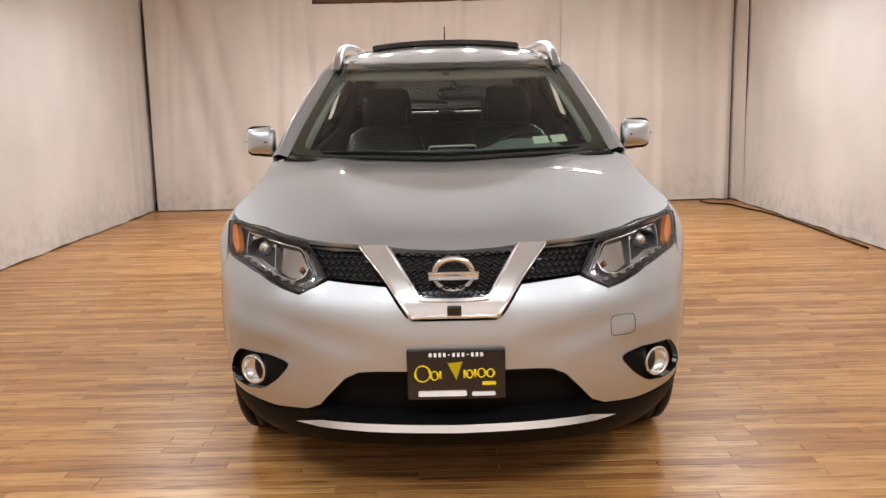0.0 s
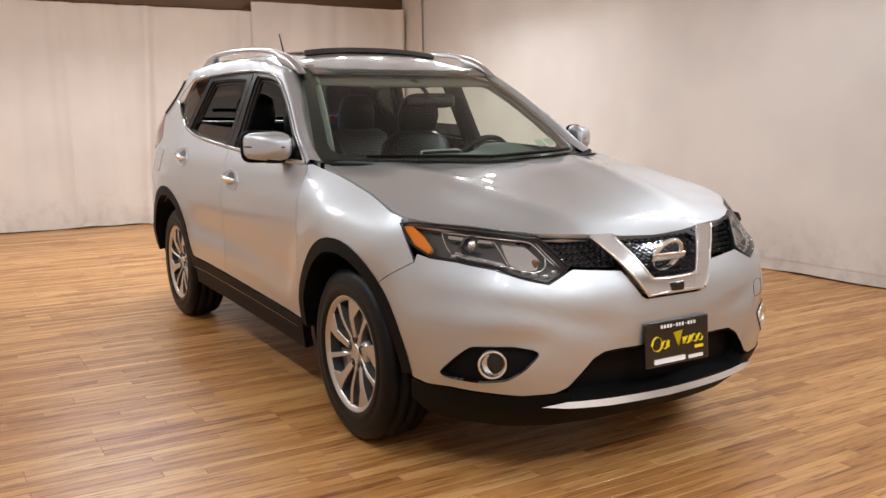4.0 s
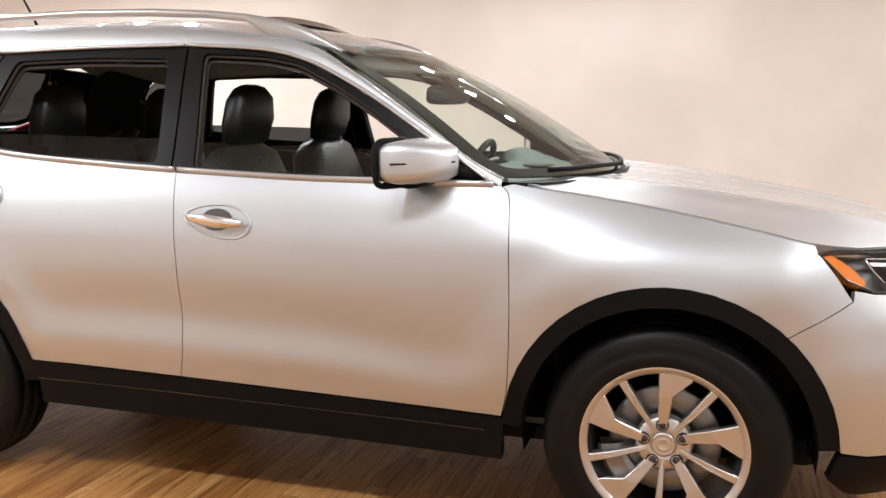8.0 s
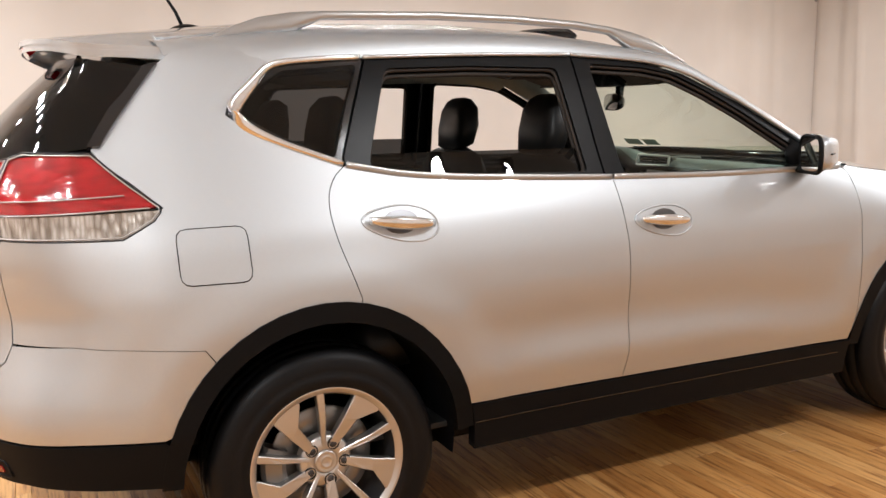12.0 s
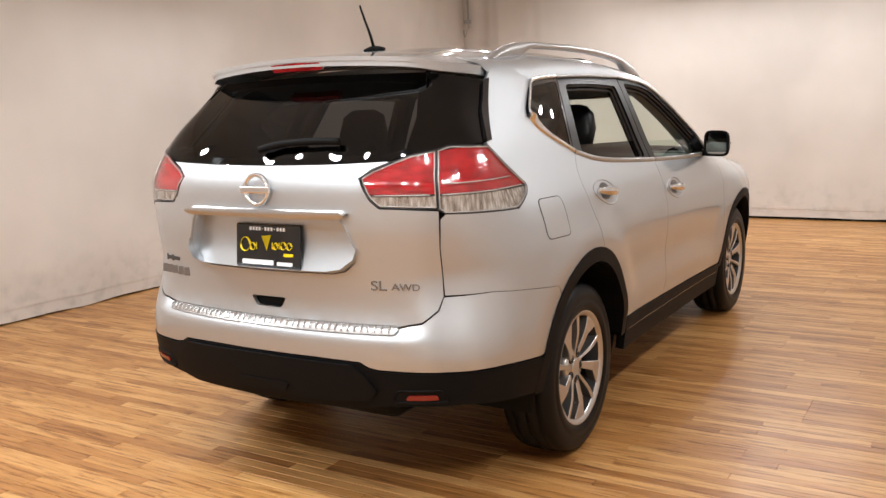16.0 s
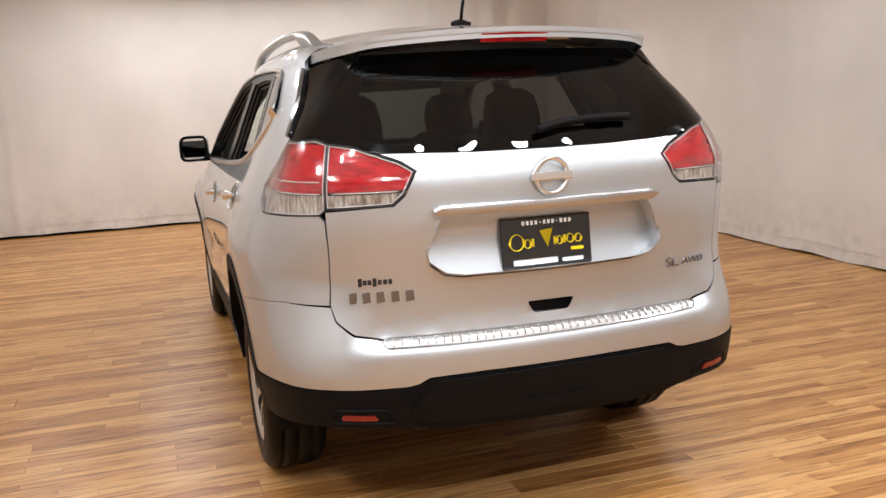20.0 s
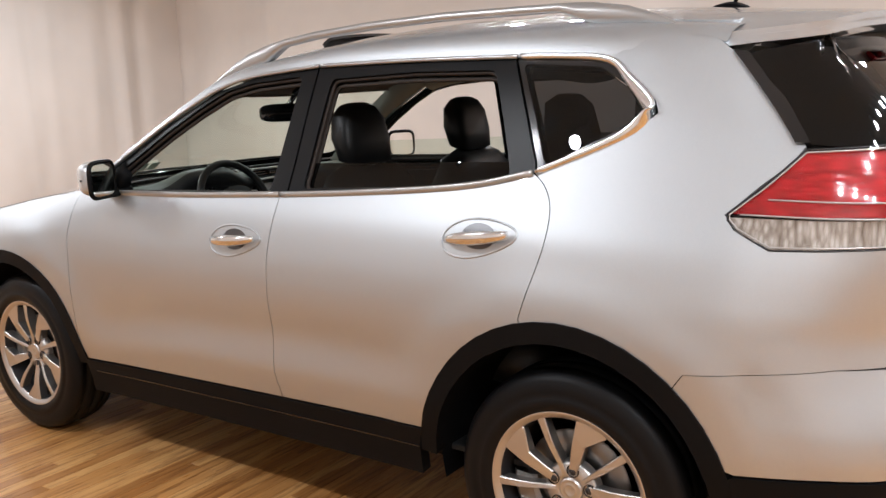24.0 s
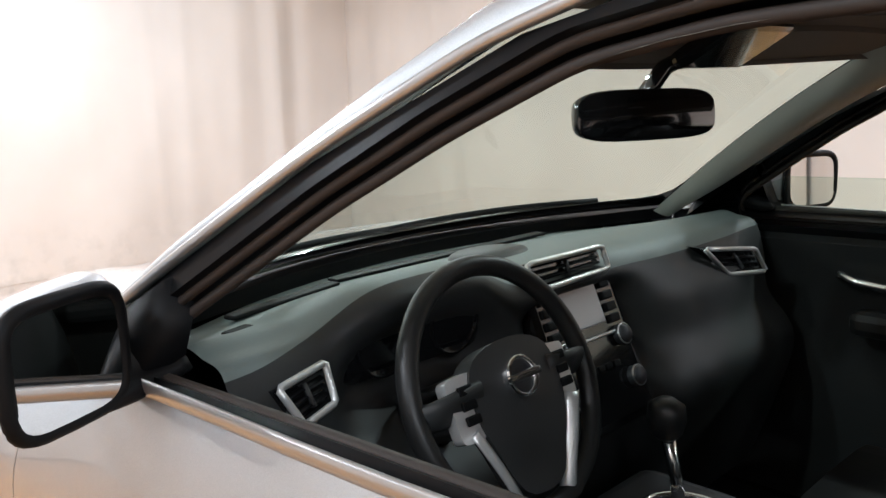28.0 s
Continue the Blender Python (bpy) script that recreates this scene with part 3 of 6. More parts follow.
full = [(-1, 0), (1, 0), (1, 1), (-1, 1)]
pane_in = rounded([(-.93, .05), (.93, .05), (.93, .95), (-.93, .95)], .08)
windscreen = mesh_part("windscreen", *sheet(full, screen, gap=0.08, edge=0.05, thick=0.004), CLEAR, car, "clear raked windscreen")
mesh_part("frit_band", *sheet(full, screen, [pane_in], gap=0.06, edge=0.03, lift=-0.003, thick=0.003), GLOSS, windscreen)
mesh_part("cowl", *sheet([(-.76, 0), (.76, 0), (.76, 1), (-.76, 1)], lambda x, v: (x, (-1.145 + .17 * abs(x / .76) ** 2.2) + v * (.09 + .05 * abs(x)), 1.112 + .0 * v + .012 * abs(x / .76) ** 2), gap=0.1, thick=0.03), CLAD, car, "black plastic cowl")
ROOF_MID = curve([(-.36, 1.562), (-.2, 1.614), (0, 1.662), (.3, 1.708), (.8, 1.740), (1.3, 1.738), (1.65, 1.716), (2.0, 1.684), (2.1, 1.672)])
ROOF_RIM = curve([(-.36, 1.53), (-.15, 1.584), (0, 1.613), (.3, 1.652), (.8, 1.68), (1.3, 1.68), (1.65, 1.657), (2.0, 1.628), (2.1, 1.616)])


def roof_top(x, y):
    t = abs(x) / .57
    return x, y, ROOF_MID(y) + (ROOF_RIM(y) - ROOF_MID(y)) * t ** 2.3


roof_half = [(0, -.325), (.2, -.315), (.4, -.255), (.555, -.15), (.575, 0), (.58, .5), (.575, 1.2), (.555, 1.55), (.545, 1.70), (0, 1.74)]
sun = rounded([(-.43, .10), (.43, .10), (.43, 1.05), (-.43, 1.05)], .05)
roof = mesh_part("roof", *sheet(both_halves(roof_half), roof_top, [sun], gap=0.05, thick=0.03), PAINT, car, "silver roof")
sunroof = mesh_part("sunroof", *sheet(shrunk(sun, .006), roof_top, gap=0.07, lift=-0.004, thick=0.02), GLOSS, car, "dark panoramic sunroof glass")
mesh_part("wind_deflector", *sheet(rounded([(-.42, .06), (.42, .06), (.42, .10), (-.42, .10)], .02), lambda x, y: (x, y + .05, roof_top(x, .1)[2] + .012 + (y - .06) * .7), gap=0.05, thick=0.012), GLOSS, sunroof)

# side frame over the doors: from the windscreen's edge and roof rim down to the window line
WIN_TOP = [(-.86, 1.118), (-.76, 1.175), (-.648, 1.246), (-.53, 1.322), (-.417, 1.392), (-.29, 1.46), (-.173, 1.513), (-.005, 1.556), (.316, 1.584), (.7, 1.589), (1.102, 1.585), (1.25, 1.58), (1.395, 1.572)]
RIM = [(.762, -.87, 1.128), (.742, -.74, 1.19), (.712, -.62, 1.272), (.683, -.51, 1.345), (.655, -.41, 1.415), (.622, -.29, 1.49), (.588, -.17, 1.562), (.578, .0, 1.612), (.582, .316, 1.654), (.58, .7, 1.675), (.577, 1.1, 1.682), (.572, 1.3, 1.680), (.562, 1.48, 1.670), (.550, 1.62, 1.659), (.540, 1.73, 1.648)]
low_line = smooth_line([skin(side_p(y, z), z) for y, z in WIN_TOP + [(1.60, 1.622), (1.70, 1.60)]], 4)
rim_line = smooth_line(RIM, 4)
v, f = [], []
n = 9
for a, b in zip(low_line, rim_line):
    a, b = Vector(a), Vector(b)
    out = Vector((.72, -.1 if a.y < 0 else 0, .69))
    d = (b - a)
    for i in range(n):
        t = i / (n - 1)
        v.append(a + d * t + out * (math.sin(math.pi * t) * d.length * (.16 + .2 * (1 - step(-.35, .05, a.y)))))
for i in range(len(low_line) - 1):
    for k in range(n - 1):
        f.append((i * n + k, (i + 1) * n + k, (i + 1) * n + k + 1, i * n + k + 1))
pair("side_frame", (v, f), PAINT, car, "silver pillar and roof edge")
back = [i for i in range(len(low_line)) if low_line[i][1] > -.16]
vi = []
for i in back:
    a, b = v[i * n], v[i * n + n - 1]
    d = b - a
    for k in range(n):
        t = -.35 + 1.6 * k / (n - 1)
        vi.append(a + d * t + Vector((-.045, .012, -.03)) - Vector((.5, 0, .5)) * (.03 * math.sin(math.pi * k / (n - 1))))
fi = [(i * n + k, i * n + k + 1, (i + 1) * n + k + 1, (i + 1) * n + k) for i in range(len(back) - 1) for k in range(n - 1)]
pair("pillar_trim", (vi, fi), TRIMGREY, car, "grey inner pillar trim")
# inner cover of the raked front pillar, from the glass edge round to the door
vi = []
ends = [q for q in low_line if q[1] < -.05]
for i in range(15):
    w = i / 14
    q = Vector(ends[round(w * (len(ends) - 1))]) + Vector((-.062, .012, -.012))
    g = Vector(screen(.90 - .03 * w, .0 + .98 * w)) + Vector((-.008, .022, -.014))
    for k in range(8):
        t = k / 7
        vi.append(g + (q - g) * t + Vector((-.45, .55, -.25)) * (.035 * math.sin(math.pi * t)))
pair("pillar_cover", (vi, [(i * 8 + k, i * 8 + k + 1, (i + 1) * 8 + k + 1, (i + 1) * 8 + k) for i in range(14) for k in range(7)]), TRIMGREY, car, "grey-green inner cover of the raked pillar")
mesh_part("header_trim", *sheet([(-.93, .82), (.93, .82), (.93, 1.05), (-.93, 1.05)], lambda u, w: tuple(Vector(screen(u, w)) + Vector((0, .02 + .25 * (w - .84), -.02 - .05 * (w - .84)))), gap=.08, edge=.05, thick=.01), HEADLINER, car)
mesh_part("headliner", *sheet(both_halves([(0, -.28), (.4, -.22), (.53, -.12), (.56, .3), (.56, 1.2), (.53, 1.75), (0, 1.8)]), lambda x, y: (x, y, roof_top(x, y)[2] - .055), gap=0.12, thick=0.01), HEADLINER, car, "beige-grey headliner")


# roof rails
def rail_line(y):
    return Vector((.59 - .02 * step(.9, 1.5, y), y, ROOF_RIM(y) - .012))


v, f = [], []
ys = [-.26, -.21, -.15, -.08, 0, .1, .25, .5, .8, 1.05, 1.2, 1.3, 1.4, 1.48, 1.54]
hi = [.004, .024, .046, .060, .068, .072, .072, .070, .068, .068, .068, .064, .052, .032, .008]
sec = 10
for y, h in zip(ys, hi):
    c = rail_line(y)
    gapz = h - .028 if .06 < y < 1.22 else 0.0
    zc, hz = c.z + (h + max(gapz, 0)) / 2, max((h - max(gapz, 0)) / 2, .003)
    for k in range(sec):
        t = 2 * math.pi * k / sec
        v.append(Vector((c.x + .022 * math.copysign(abs(math.cos(t)) ** .6, math.cos(t)), y, zc + hz * math.copysign(abs(math.sin(t)) ** .6, math.sin(t)))))
for i in range(len(ys) - 1):
    for k in range(sec):
        l = (k + 1) % sec
        f.append((i * sec + k, (i + 1) * sec + k, (i + 1) * sec + l, i * sec + l))
pair("roof_rail", (v, [g[::-1] for g in f]), SATIN, car, "satin silver roof rail")

# windows
OPEN_F = [(.205, 1.168), (.24, 1.556), (.0, 1.538), (-.13, 1.511), (-.27, 1.443), (-.41, 1.363), (-.54, 1.277), (-.672, 1.19), (-.68, 1.138)]
OPEN_R = [(.352, 1.184), (.378, 1.543), (.72, 1.556), (1.03, 1.553), (1.08, 1.433), (1.135, 1.29), (1.145, 1.252), (1.1, 1.246), (.858, 1.212)]
QUART = [(1.123, 1.566), (1.375, 1.55), (1.46, 1.497), (1.52, 1.447), (1.51, 1.425), (1.42, 1.365), (1.275, 1.296), (1.25, 1.286), (1.194, 1.42)]
S = lambda pts: marks(*[("s", y, z) for y, z in pts])
FRAME_F = [(.285, 1.162), (.305, 1.582), (-.005, 1.554), (-.173, 1.511), (-.417, 1.39), (-.648, 1.244), (-.83, 1.128), (-.5, 1.133), (-.175, 1.14)]
FRAME_R = [(.29, 1.163), (.31, 1.582), (.7, 1.587), (1.092, 1.583), (1.165, 1.42), (1.222, 1.29), (1.225, 1.264), (1.05, 1.226), (.858, 1.204), (.55, 1.18)]
FRAME_Q = [(1.098, 1.583), (1.25, 1.578), (1.39, 1.570), (1.47, 1.518), (1.543, 1.453), (1.55, 1.425), (1.42, 1.343), (1.23, 1.266), (1.226, 1.292), (1.17, 1.422)]
body("window_frame", S(FRAME_F), PILLAR, (front_door[0], front_door[1]), [rounded(S(OPEN_F), .025)], "black window frame", lift=-.004, thick=.05)
body("window_frame", S(FRAME_R), PILLAR, (rear_door[0], rear_door[1]), [rounded(S(OPEN_R), .025)], "black window frame", lift=-.004, thick=.05)
body("window_frame", S(FRAME_Q), GLOSS, (quarter[0], quarter[1]), [rounded(S(QUART), .02)], "black window frame", lift=-.004, thick=.03)
body("quarter_window", rounded(S(QUART), .02), TINT, (quarter[0], quarter[1]), lift=-.006, thick=.004, label="dark fixed quarter glass")
PANE_F = [(.21, 1.15), (.215, 1.262), (-.3, 1.242), (-.55, 1.232), (-.655, 1.188), (-.66, 1.13)]
PANE_R = [(.34, 1.16), (.35, 1.275), (1.12, 1.30), (1.14, 1.235)]
v, f = mirrored(*sheet(S(PANE_F), skin, lift=-.028, thick=.004))
mesh_part("window_pane", v, f, CLEAR, front_door[1], "clear side glass, mostly wound down")
pane_r = body("window_pane", S(PANE_R), TINT, (rear_door[0], rear_door[1]), lift=-.028, thick=.004, label="dark side glass, mostly wound down")


def on_skin(y, z, lift=0.0):
    p = side_p(y, z)
    o, a, b = Vector(skin(p, z)), Vector(skin(p + .001, z)), Vector(skin(p, z + .001))
    return o + (a - o).cross(b - o).normalized() * lift


def strip(name, pts, half, parents, mat=SATIN, lift=.004, deep=.006, label=""):
    line = [on_skin(y, z, lift) for y, z in smooth_line(pts, 5)]
    return pair(name, tube(line, [(deep, half)] * len(line), 8), mat, parents, label)


strip("belt_trim", [(-.84, 1.122), (-.5, 1.131), (-.175, 1.139), (.258, 1.16)], .011, (front_door[0], front_door[1]), label="chrome belt trim")
strip("belt_trim", [(.267, 1.16), (.55, 1.178), (.858, 1.202), (1.05, 1.225), (1.222, 1.262)], .011, (rear_door[0], rear_door[1]), label="chrome belt trim")
# the quarter window's trim swells into a broad chrome corner
corner = smooth_line([(1.232, 1.265, .010), (1.40, 1.333, .011), (1.49, 1.378, .017), (1.532, 1.418, .026), (1.525, 1.448, .027), (1.462, 1.512, .017), (1.395, 1.566, .011), (1.25, 1.581, .009), (1.11, 1.585, .009)], 5)
pair("belt_trim", tube([on_skin(y, z, .004) for y, z, _ in corner], [(.006, w) for *_, w in corner], 10), CHROME, (quarter[0], quarter[1]), "broad chrome window trim")
for lift, out in ((-.022, .0), (-.040, .012)):
    seal = [on_skin(y, z - out, lift) for y, z in resampled(rounded(OPEN_F, .03), .03)]
    pair("window_seal", tube(seal, .008, 6, True), SEAL, (front_door[0], front_door[1]), "brown-black window seal")
    seal = [on_skin(y, z - out, lift) for y, z in resampled(rounded(OPEN_R, .03), .03)]
    pair("window_seal", tube(seal, .008, 6, True), SEAL, (rear_door[0], rear_door[1]), "brown-black window seal")
strip("window_trim", [(1.10, 1.585), (.7, 1.589), (.32, 1.585)], .007, (rear_door[0], rear_door[1]), SATIN)
strip("window_trim", [(.31, 1.585), (-.005, 1.557), (-.173, 1.514), (-.29, 1.461), (-.417, 1.393), (-.53, 1.323), (-.648, 1.247), (-.83, 1.13)], .007, (front_door[0], front_door[1]), SATIN)


# door handles in their cups
def handle(y, z, parents, slope):
    lay = lambda a, b: Vector(on_skin(y + a, z + slope * a + b))
    lines = [lay(-.105 + .21 * i / 12, 0) + Vector((.012 + .026 * math.sin(math.pi * i / 12) ** .6, 0, 0)) for i in range(13)]
    h = pair("door_handle", tube(lines, [(.008 + .004 * math.sin(math.pi * i / 12), .012 + .009 * math.sin(math.pi * i / 12)) for i in range(13)], 10), CHROME, parents, "chrome pull handle")
    cup = [(y + .058 * math.cos(t), z + .036 * math.sin(t)) for t in [2 * math.pi * i / 20 for i in range(20)]]
    dish = sheet(S(cup), skin, gap=0.012, edge=0.012, lift=0.0025, thick=0.002)
    pair("handle_cup", dish, material_cup, parents)
    ring = [on_skin(y + .125 * math.cos(t), z + slope * .125 * math.cos(t) + .052 * math.sin(t) * (1 - .25 * math.cos(t)) - .004, .0005) for t in [2 * math.pi * i / 36 for i in range(36)]]
    pair("handle_rim", tube(ring, .0035, 6, True), PAINT, parents)


# darker silver paints the shade of the hollow on the flush cups
material_cup = material("shaded_silver", (0.14, 0.14, 0.145), 0.3, 0.9)
handle(.082, 1.003, (front_door[0], front_door[1]), .09)
handle(1.083, 1.086, (rear_door[0], rear_door[1]), .12)


# mirrors
def mirror_shell():
    v, f = [], []
    rings = [(-.010, .3), (.0, .85), (.012, .96), (.035, 1.01), (.07, .97), (.11, .86), (.138, .66), (.15, .3)]
    n = 28
    for d, s in rings:
        for k in range(n):
            t = 2 * math.pi * k / n
            cx, cz = math.copysign(abs(math.cos(t)) ** .42, math.cos(t)), math.copysign(abs(math.sin(t)) ** .44, math.sin(t))
            x = .083 * s * cx - .03 * (1 - s)
            zz = .073 * s * cz * (1 - .18 * (cx + 1) / 2) + .004
            v.append(Vector((.945 + x - .2 * d, -.573 + .42 * x - d, 1.192 + zz)))
    for i in range(len(rings) - 1):
        for k in range(n):
            l = (k + 1) % n
            f.append((i * n + k, i * n + l, (i + 1) * n + l, (i + 1) * n + k))
    f.append(tuple(range(n))[::-1])
    f.append(tuple((len(rings) - 1) * n + k for k in range(n)))
    return v, f


mv, mf = mirror_shell()
mirror_l, mirror_r = pair("door_mirror", (mv, mf), PAINT, (front_door[0], front_door[1]), "silver door mirror")
mx = lambda t, r: .945 + .99 * r * math.copysign(abs(math.cos(t)) ** .42, math.cos(t))
my = lambda t, r: -.568 + .42 * (mx(t, r) - .945)
mz = lambda t, r: 1.193 + .87 * r * math.copysign(abs(math.sin(t)) ** .44, math.sin(t))
ring = [(mx(t, .074), my(t, .074) + .004, mz(t, .077)) for t in [2 * math.pi * i / 32 for i in range(32)]]
pair("mirror_surround", (tube(ring, .009, 8, True)), CLAD, (mirror_l, mirror_r), "black mirror surround")
gl = [Vector((mx(t, .068), my(t, .068) + .010 - .04 * (mz(t, .071) - 1.193), mz(t, .071))) for t in [2 * math.pi * i / 32 for i in range(32)]]
MIRROR = material("mirror_glass", (0.8, 0.8, 0.8), 0.02, 1.0)
pair("mirror_glass", (gl, [tuple(range(32))[::-1]]), MIRROR, (mirror_l, mirror_r), "mirror glass")
foot = [(.79, -.64, 1.15), (.83, -.64, 1.14), (.87, -.63, 1.134), (.93, -.615, 1.135)]
pair("mirror_foot", tube(smooth_line(foot, 3), [(.05, .018)] * 10, 10), CLAD, (mirror_l, mirror_r))
base = [Vector(on_skin(y, z, .006)) for y, z in ((-.60, 1.145), (-.72, 1.142), (-.80, 1.138), (-.70, 1.195), (-.62, 1.243))]
pair("mirror_base", (base + [b - Vector((.05, 0, 0)) for b in base], [(4, 3, 2, 1, 0), (0, 1, 6, 5), (1, 2, 7, 6), (2, 3, 8, 7), (3, 4, 9, 8), (4, 0, 5, 9)]), CLAD, (mirror_l, mirror_r))
sig = [Vector((.945 + x - .2 * d, -.573 + .42 * x - d, 1.194)) for x, d in ((-.03, .15), (.02, .135), (.052, .11), (.076, .075), (.087, .045))]
pair("turn_signal", tube(smooth_line(sig, 3), .0035, 6), GLOSS, (mirror_l, mirror_r))

# tail
seam_half = tail_marks(("r", .0001, .722), ("r", .3, .722), ("r", .555, .722), ("r", .642, .741), ("r", .692, .784), ("r", .7035, .83), ("r", .6988, .9), ("r", .6988, 1.0), ("r", .7035, 1.13), ("r", .60, 1.137), ("r", .505, 1.14), ("r", .47, 1.17), ("r", .428, 1.245), ("r", .47, 1.275), ("r", .53, 1.30), ("r", .25, 1.292), ("r", .0001, 1.29))
recess_half = tail_marks(("r", .0001, 1.105), ("r", .345, 1.103), ("r", .365, 1.085), ("r", .405, .985), ("r", .40, .945), ("r", .355, .91), ("r", .30, .90), ("r", .0001, .898))
recess = both_halves(recess_half)
latch = rounded([(-.085, .8), (.085, .8), (.062, .762), (-.062, .762)], .012)
tailgate = mesh_part("tailgate", *sheet(shrunk(both_halves(seam_half), GAP), tail, [recess, latch], gap=0.035), PAINT, car, "silver tailgate")


def recess_fn(q, z):
    x, y, z = tail(q, z)
    return x, y - .05 * min(1, max(0, (z - .88) / .12)), z


mesh_part("plate_recess", *sheet(recess, recess_fn, gap=0.04, thick=-.055), PAINT, tailgate)
mesh_part("latch_recess", *sheet(latch, tail, gap=0.03, lift=-.02, thick=-.022), CLAD, tailgate, "black tailgate latch")
garnish = tail_marks(("r", .0001, 1.135), ("r", .37, 1.13), ("r", .392, 1.118), ("r", .37, 1.102), ("r", .0001, 1.106))
mesh_part("tailgate_garnish", *sheet(both_halves(garnish), lambda q, z: (tail(q, z)[0], tail(q, z)[1] + .034 * math.sqrt(max(.02, 1 - ((z - 1.122) / .026) ** 2)), z), gap=0.012, edge=.012, thick=.045), SATIN, tailgate, "satin chrome tailgate garnish")
badge("badge", (0, 2.315, 1.205), pose(0, 0, 0, 3, 0, 0), .062, tailgate)
plate("dealer_plate", (.002, 2.270, .988), pose(0, 0, 0, 6, 0, 0), tailgate)


def tail_text(q0, z0, text, size, stretch=1.0):
    c = bpy.data.curves.new("lettering", "FONT")
    c.body, c.size, c.extrude, c.align_x = text, size, .003, "CENTER"
    c.materials.append(EMBLEM)
    t = bpy.data.objects.new("lettering", c)
    scene.collection.objects.link(t)
    bpy.context.view_layer.update()
    me = bpy.data.meshes.new_from_object(t.evaluated_get(bpy.context.evaluated_depsgraph_get()))
    bpy.data.objects.remove(t)
    for w in me.vertices:
        x, y, d = w.co
        o, a, b = Vector(tail(q0 + x * stretch, z0 + y)), Vector(tail(q0 + x * stretch + .001, z0 + y)), Vector(tail(q0 + x * stretch, z0 + y + .001))
        w.co = o + (a - o).cross(b - o).normalized() * (.002 + d)
    ob = new("lettering", me)
    ob.parent = tailgate
    ob["label"] = "chrome trim letters"


q_sl = tail_q(.53, .865)
tail_text(q_sl - .05, .85, "SL", .05, 1.35)
tail_text(q_sl + .055, .852, "AWD", .034, 1.35)
for i in range(5):
    q = -tail_q(.65, .85) + .021 + i * .046
    bm = bmesh.new()
    bm_box(0, 0, 0, .036, .004, .034, .001, bm)
    b = part("name_bar", bm, EMBLEM, tailgate)
    b.matrix_local = Matrix.Translation(Vector(tail(q, .857)) + Vector((0, .002, 0))) @ pose(0, 0, 0, 2, 0, -math.degrees(math.atan2(tail(q, .857)[1] - tail(q + .01, .857)[1], .01)))
for i in range(7):
    q = -tail_q(.62, .9) + .006 + i * .0165
    b = part("sticker_bar", bm_box(0, 0, 0, .012, .0015, .026 if i in (0, 3) else .015), GLOSS, tailgate)
    b.matrix_local = Matrix.Translation(Vector(tail(q, .905)) + Vector((0, .002, 0))) @ pose(0, 0, 0, 2, 0, -12)
# rear glass
glass_half = tail_marks(("r", .0001, 1.292), ("r", .25, 1.294), ("r", .53, 1.303), ("r", .60, 1.325), ("s", 1.925, 1.35), ("s", 1.85, 1.455), ("s", 1.745, 1.57), ("r", .57, 1.60), ("r", .3, 1.612), ("r", .0001, 1.616))
clear_half = tail_marks(("r", .0001, 1.315), ("r", .50, 1.325), ("r", .57, 1.345), ("r", .56, 1.45), ("r", .50, 1.575), ("r", .3, 1.59), ("r", .0001, 1.594))
rear_glass = mesh_part("rear_window", *sheet(shrunk(both_halves(glass_half), GAP), tail, gap=0.05, thick=0.004), TINT, tailgate, "dark privacy rear glass")
mesh_part("frit_band", *sheet(shrunk(both_halves(glass_half), GAP), tail, [both_halves(clear_half)], gap=0.05, lift=-.006, thick=0.003), GLOSS, tailgate)
fin = marks(("s", 1.938, 1.35), ("s", 1.862, 1.455), ("s", 1.757, 1.57), ("s", 1.722, 1.575), ("s", 1.822, 1.455), ("s", 1.905, 1.35))
pair("window_fin", sheet(fin, skin, gap=.03, edge=.02, lift=.012, thick=.03), GLOSS, car, "gloss black fin beside the rear glass")
mesh_part("rear_wiper", *tube(smooth_line([Vector(tail(q, z)) + Vector((0, .02, .012)) for q, z in ((-.02, 1.335), (.06, 1.352), (.16, 1.36), (.26, 1.362), (.34, 1.36))], 3), [(.012, .014)] * 13, 8), CLAD, tailgate, "black rear wiper")
# spoiler
def spoiler(x, v):
    a = abs(x) / .6
    y0, y1 = 1.615 - .02 * a, 2.065 - .12 * a ** 2
    z0, z1 = ROOF_MID(1.68) + (ROOF_RIM(1.66) - ROOF_MID(1.68)) * a ** 2.3, 1.682 - .032 * a ** 2
    droop = .034 * step(.78, 1.03, a) * (1 - .6 * v)
    return x, y0 + (y1 - y0) * v, z0 + (z1 - z0) * v + .004 * math.sin(math.pi * v) - droop


sp_out = both_halves([(0, 0), (.3, 0), (.585, 0), (.628, .10), (.628, .35), (.60, .75), (.565, .93), (.50, 1.0), (.3, 1.0), (0, 1.0)])
mesh_part("spoiler", *sheet(sp_out, spoiler, gap=0.06, edge=.04, thick=.016), PAINT, tailgate, "silver roof spoiler")
mesh_part("spoiler_underside", *sheet(sp_out, lambda x, v: (-x, spoiler(x, v)[1] - .006, spoiler(x, v)[2] - .015 - .075 * (1 - v) ** 1.2 * (1 - step(.40, .60, abs(x)))), gap=0.05, edge=.04, thick=-.02), PAINT, tailgate)
brake = both_halves([(0, 1.664), (.118, 1.662), (.128, 1.652), (.118, 1.636), (0, 1.636)])
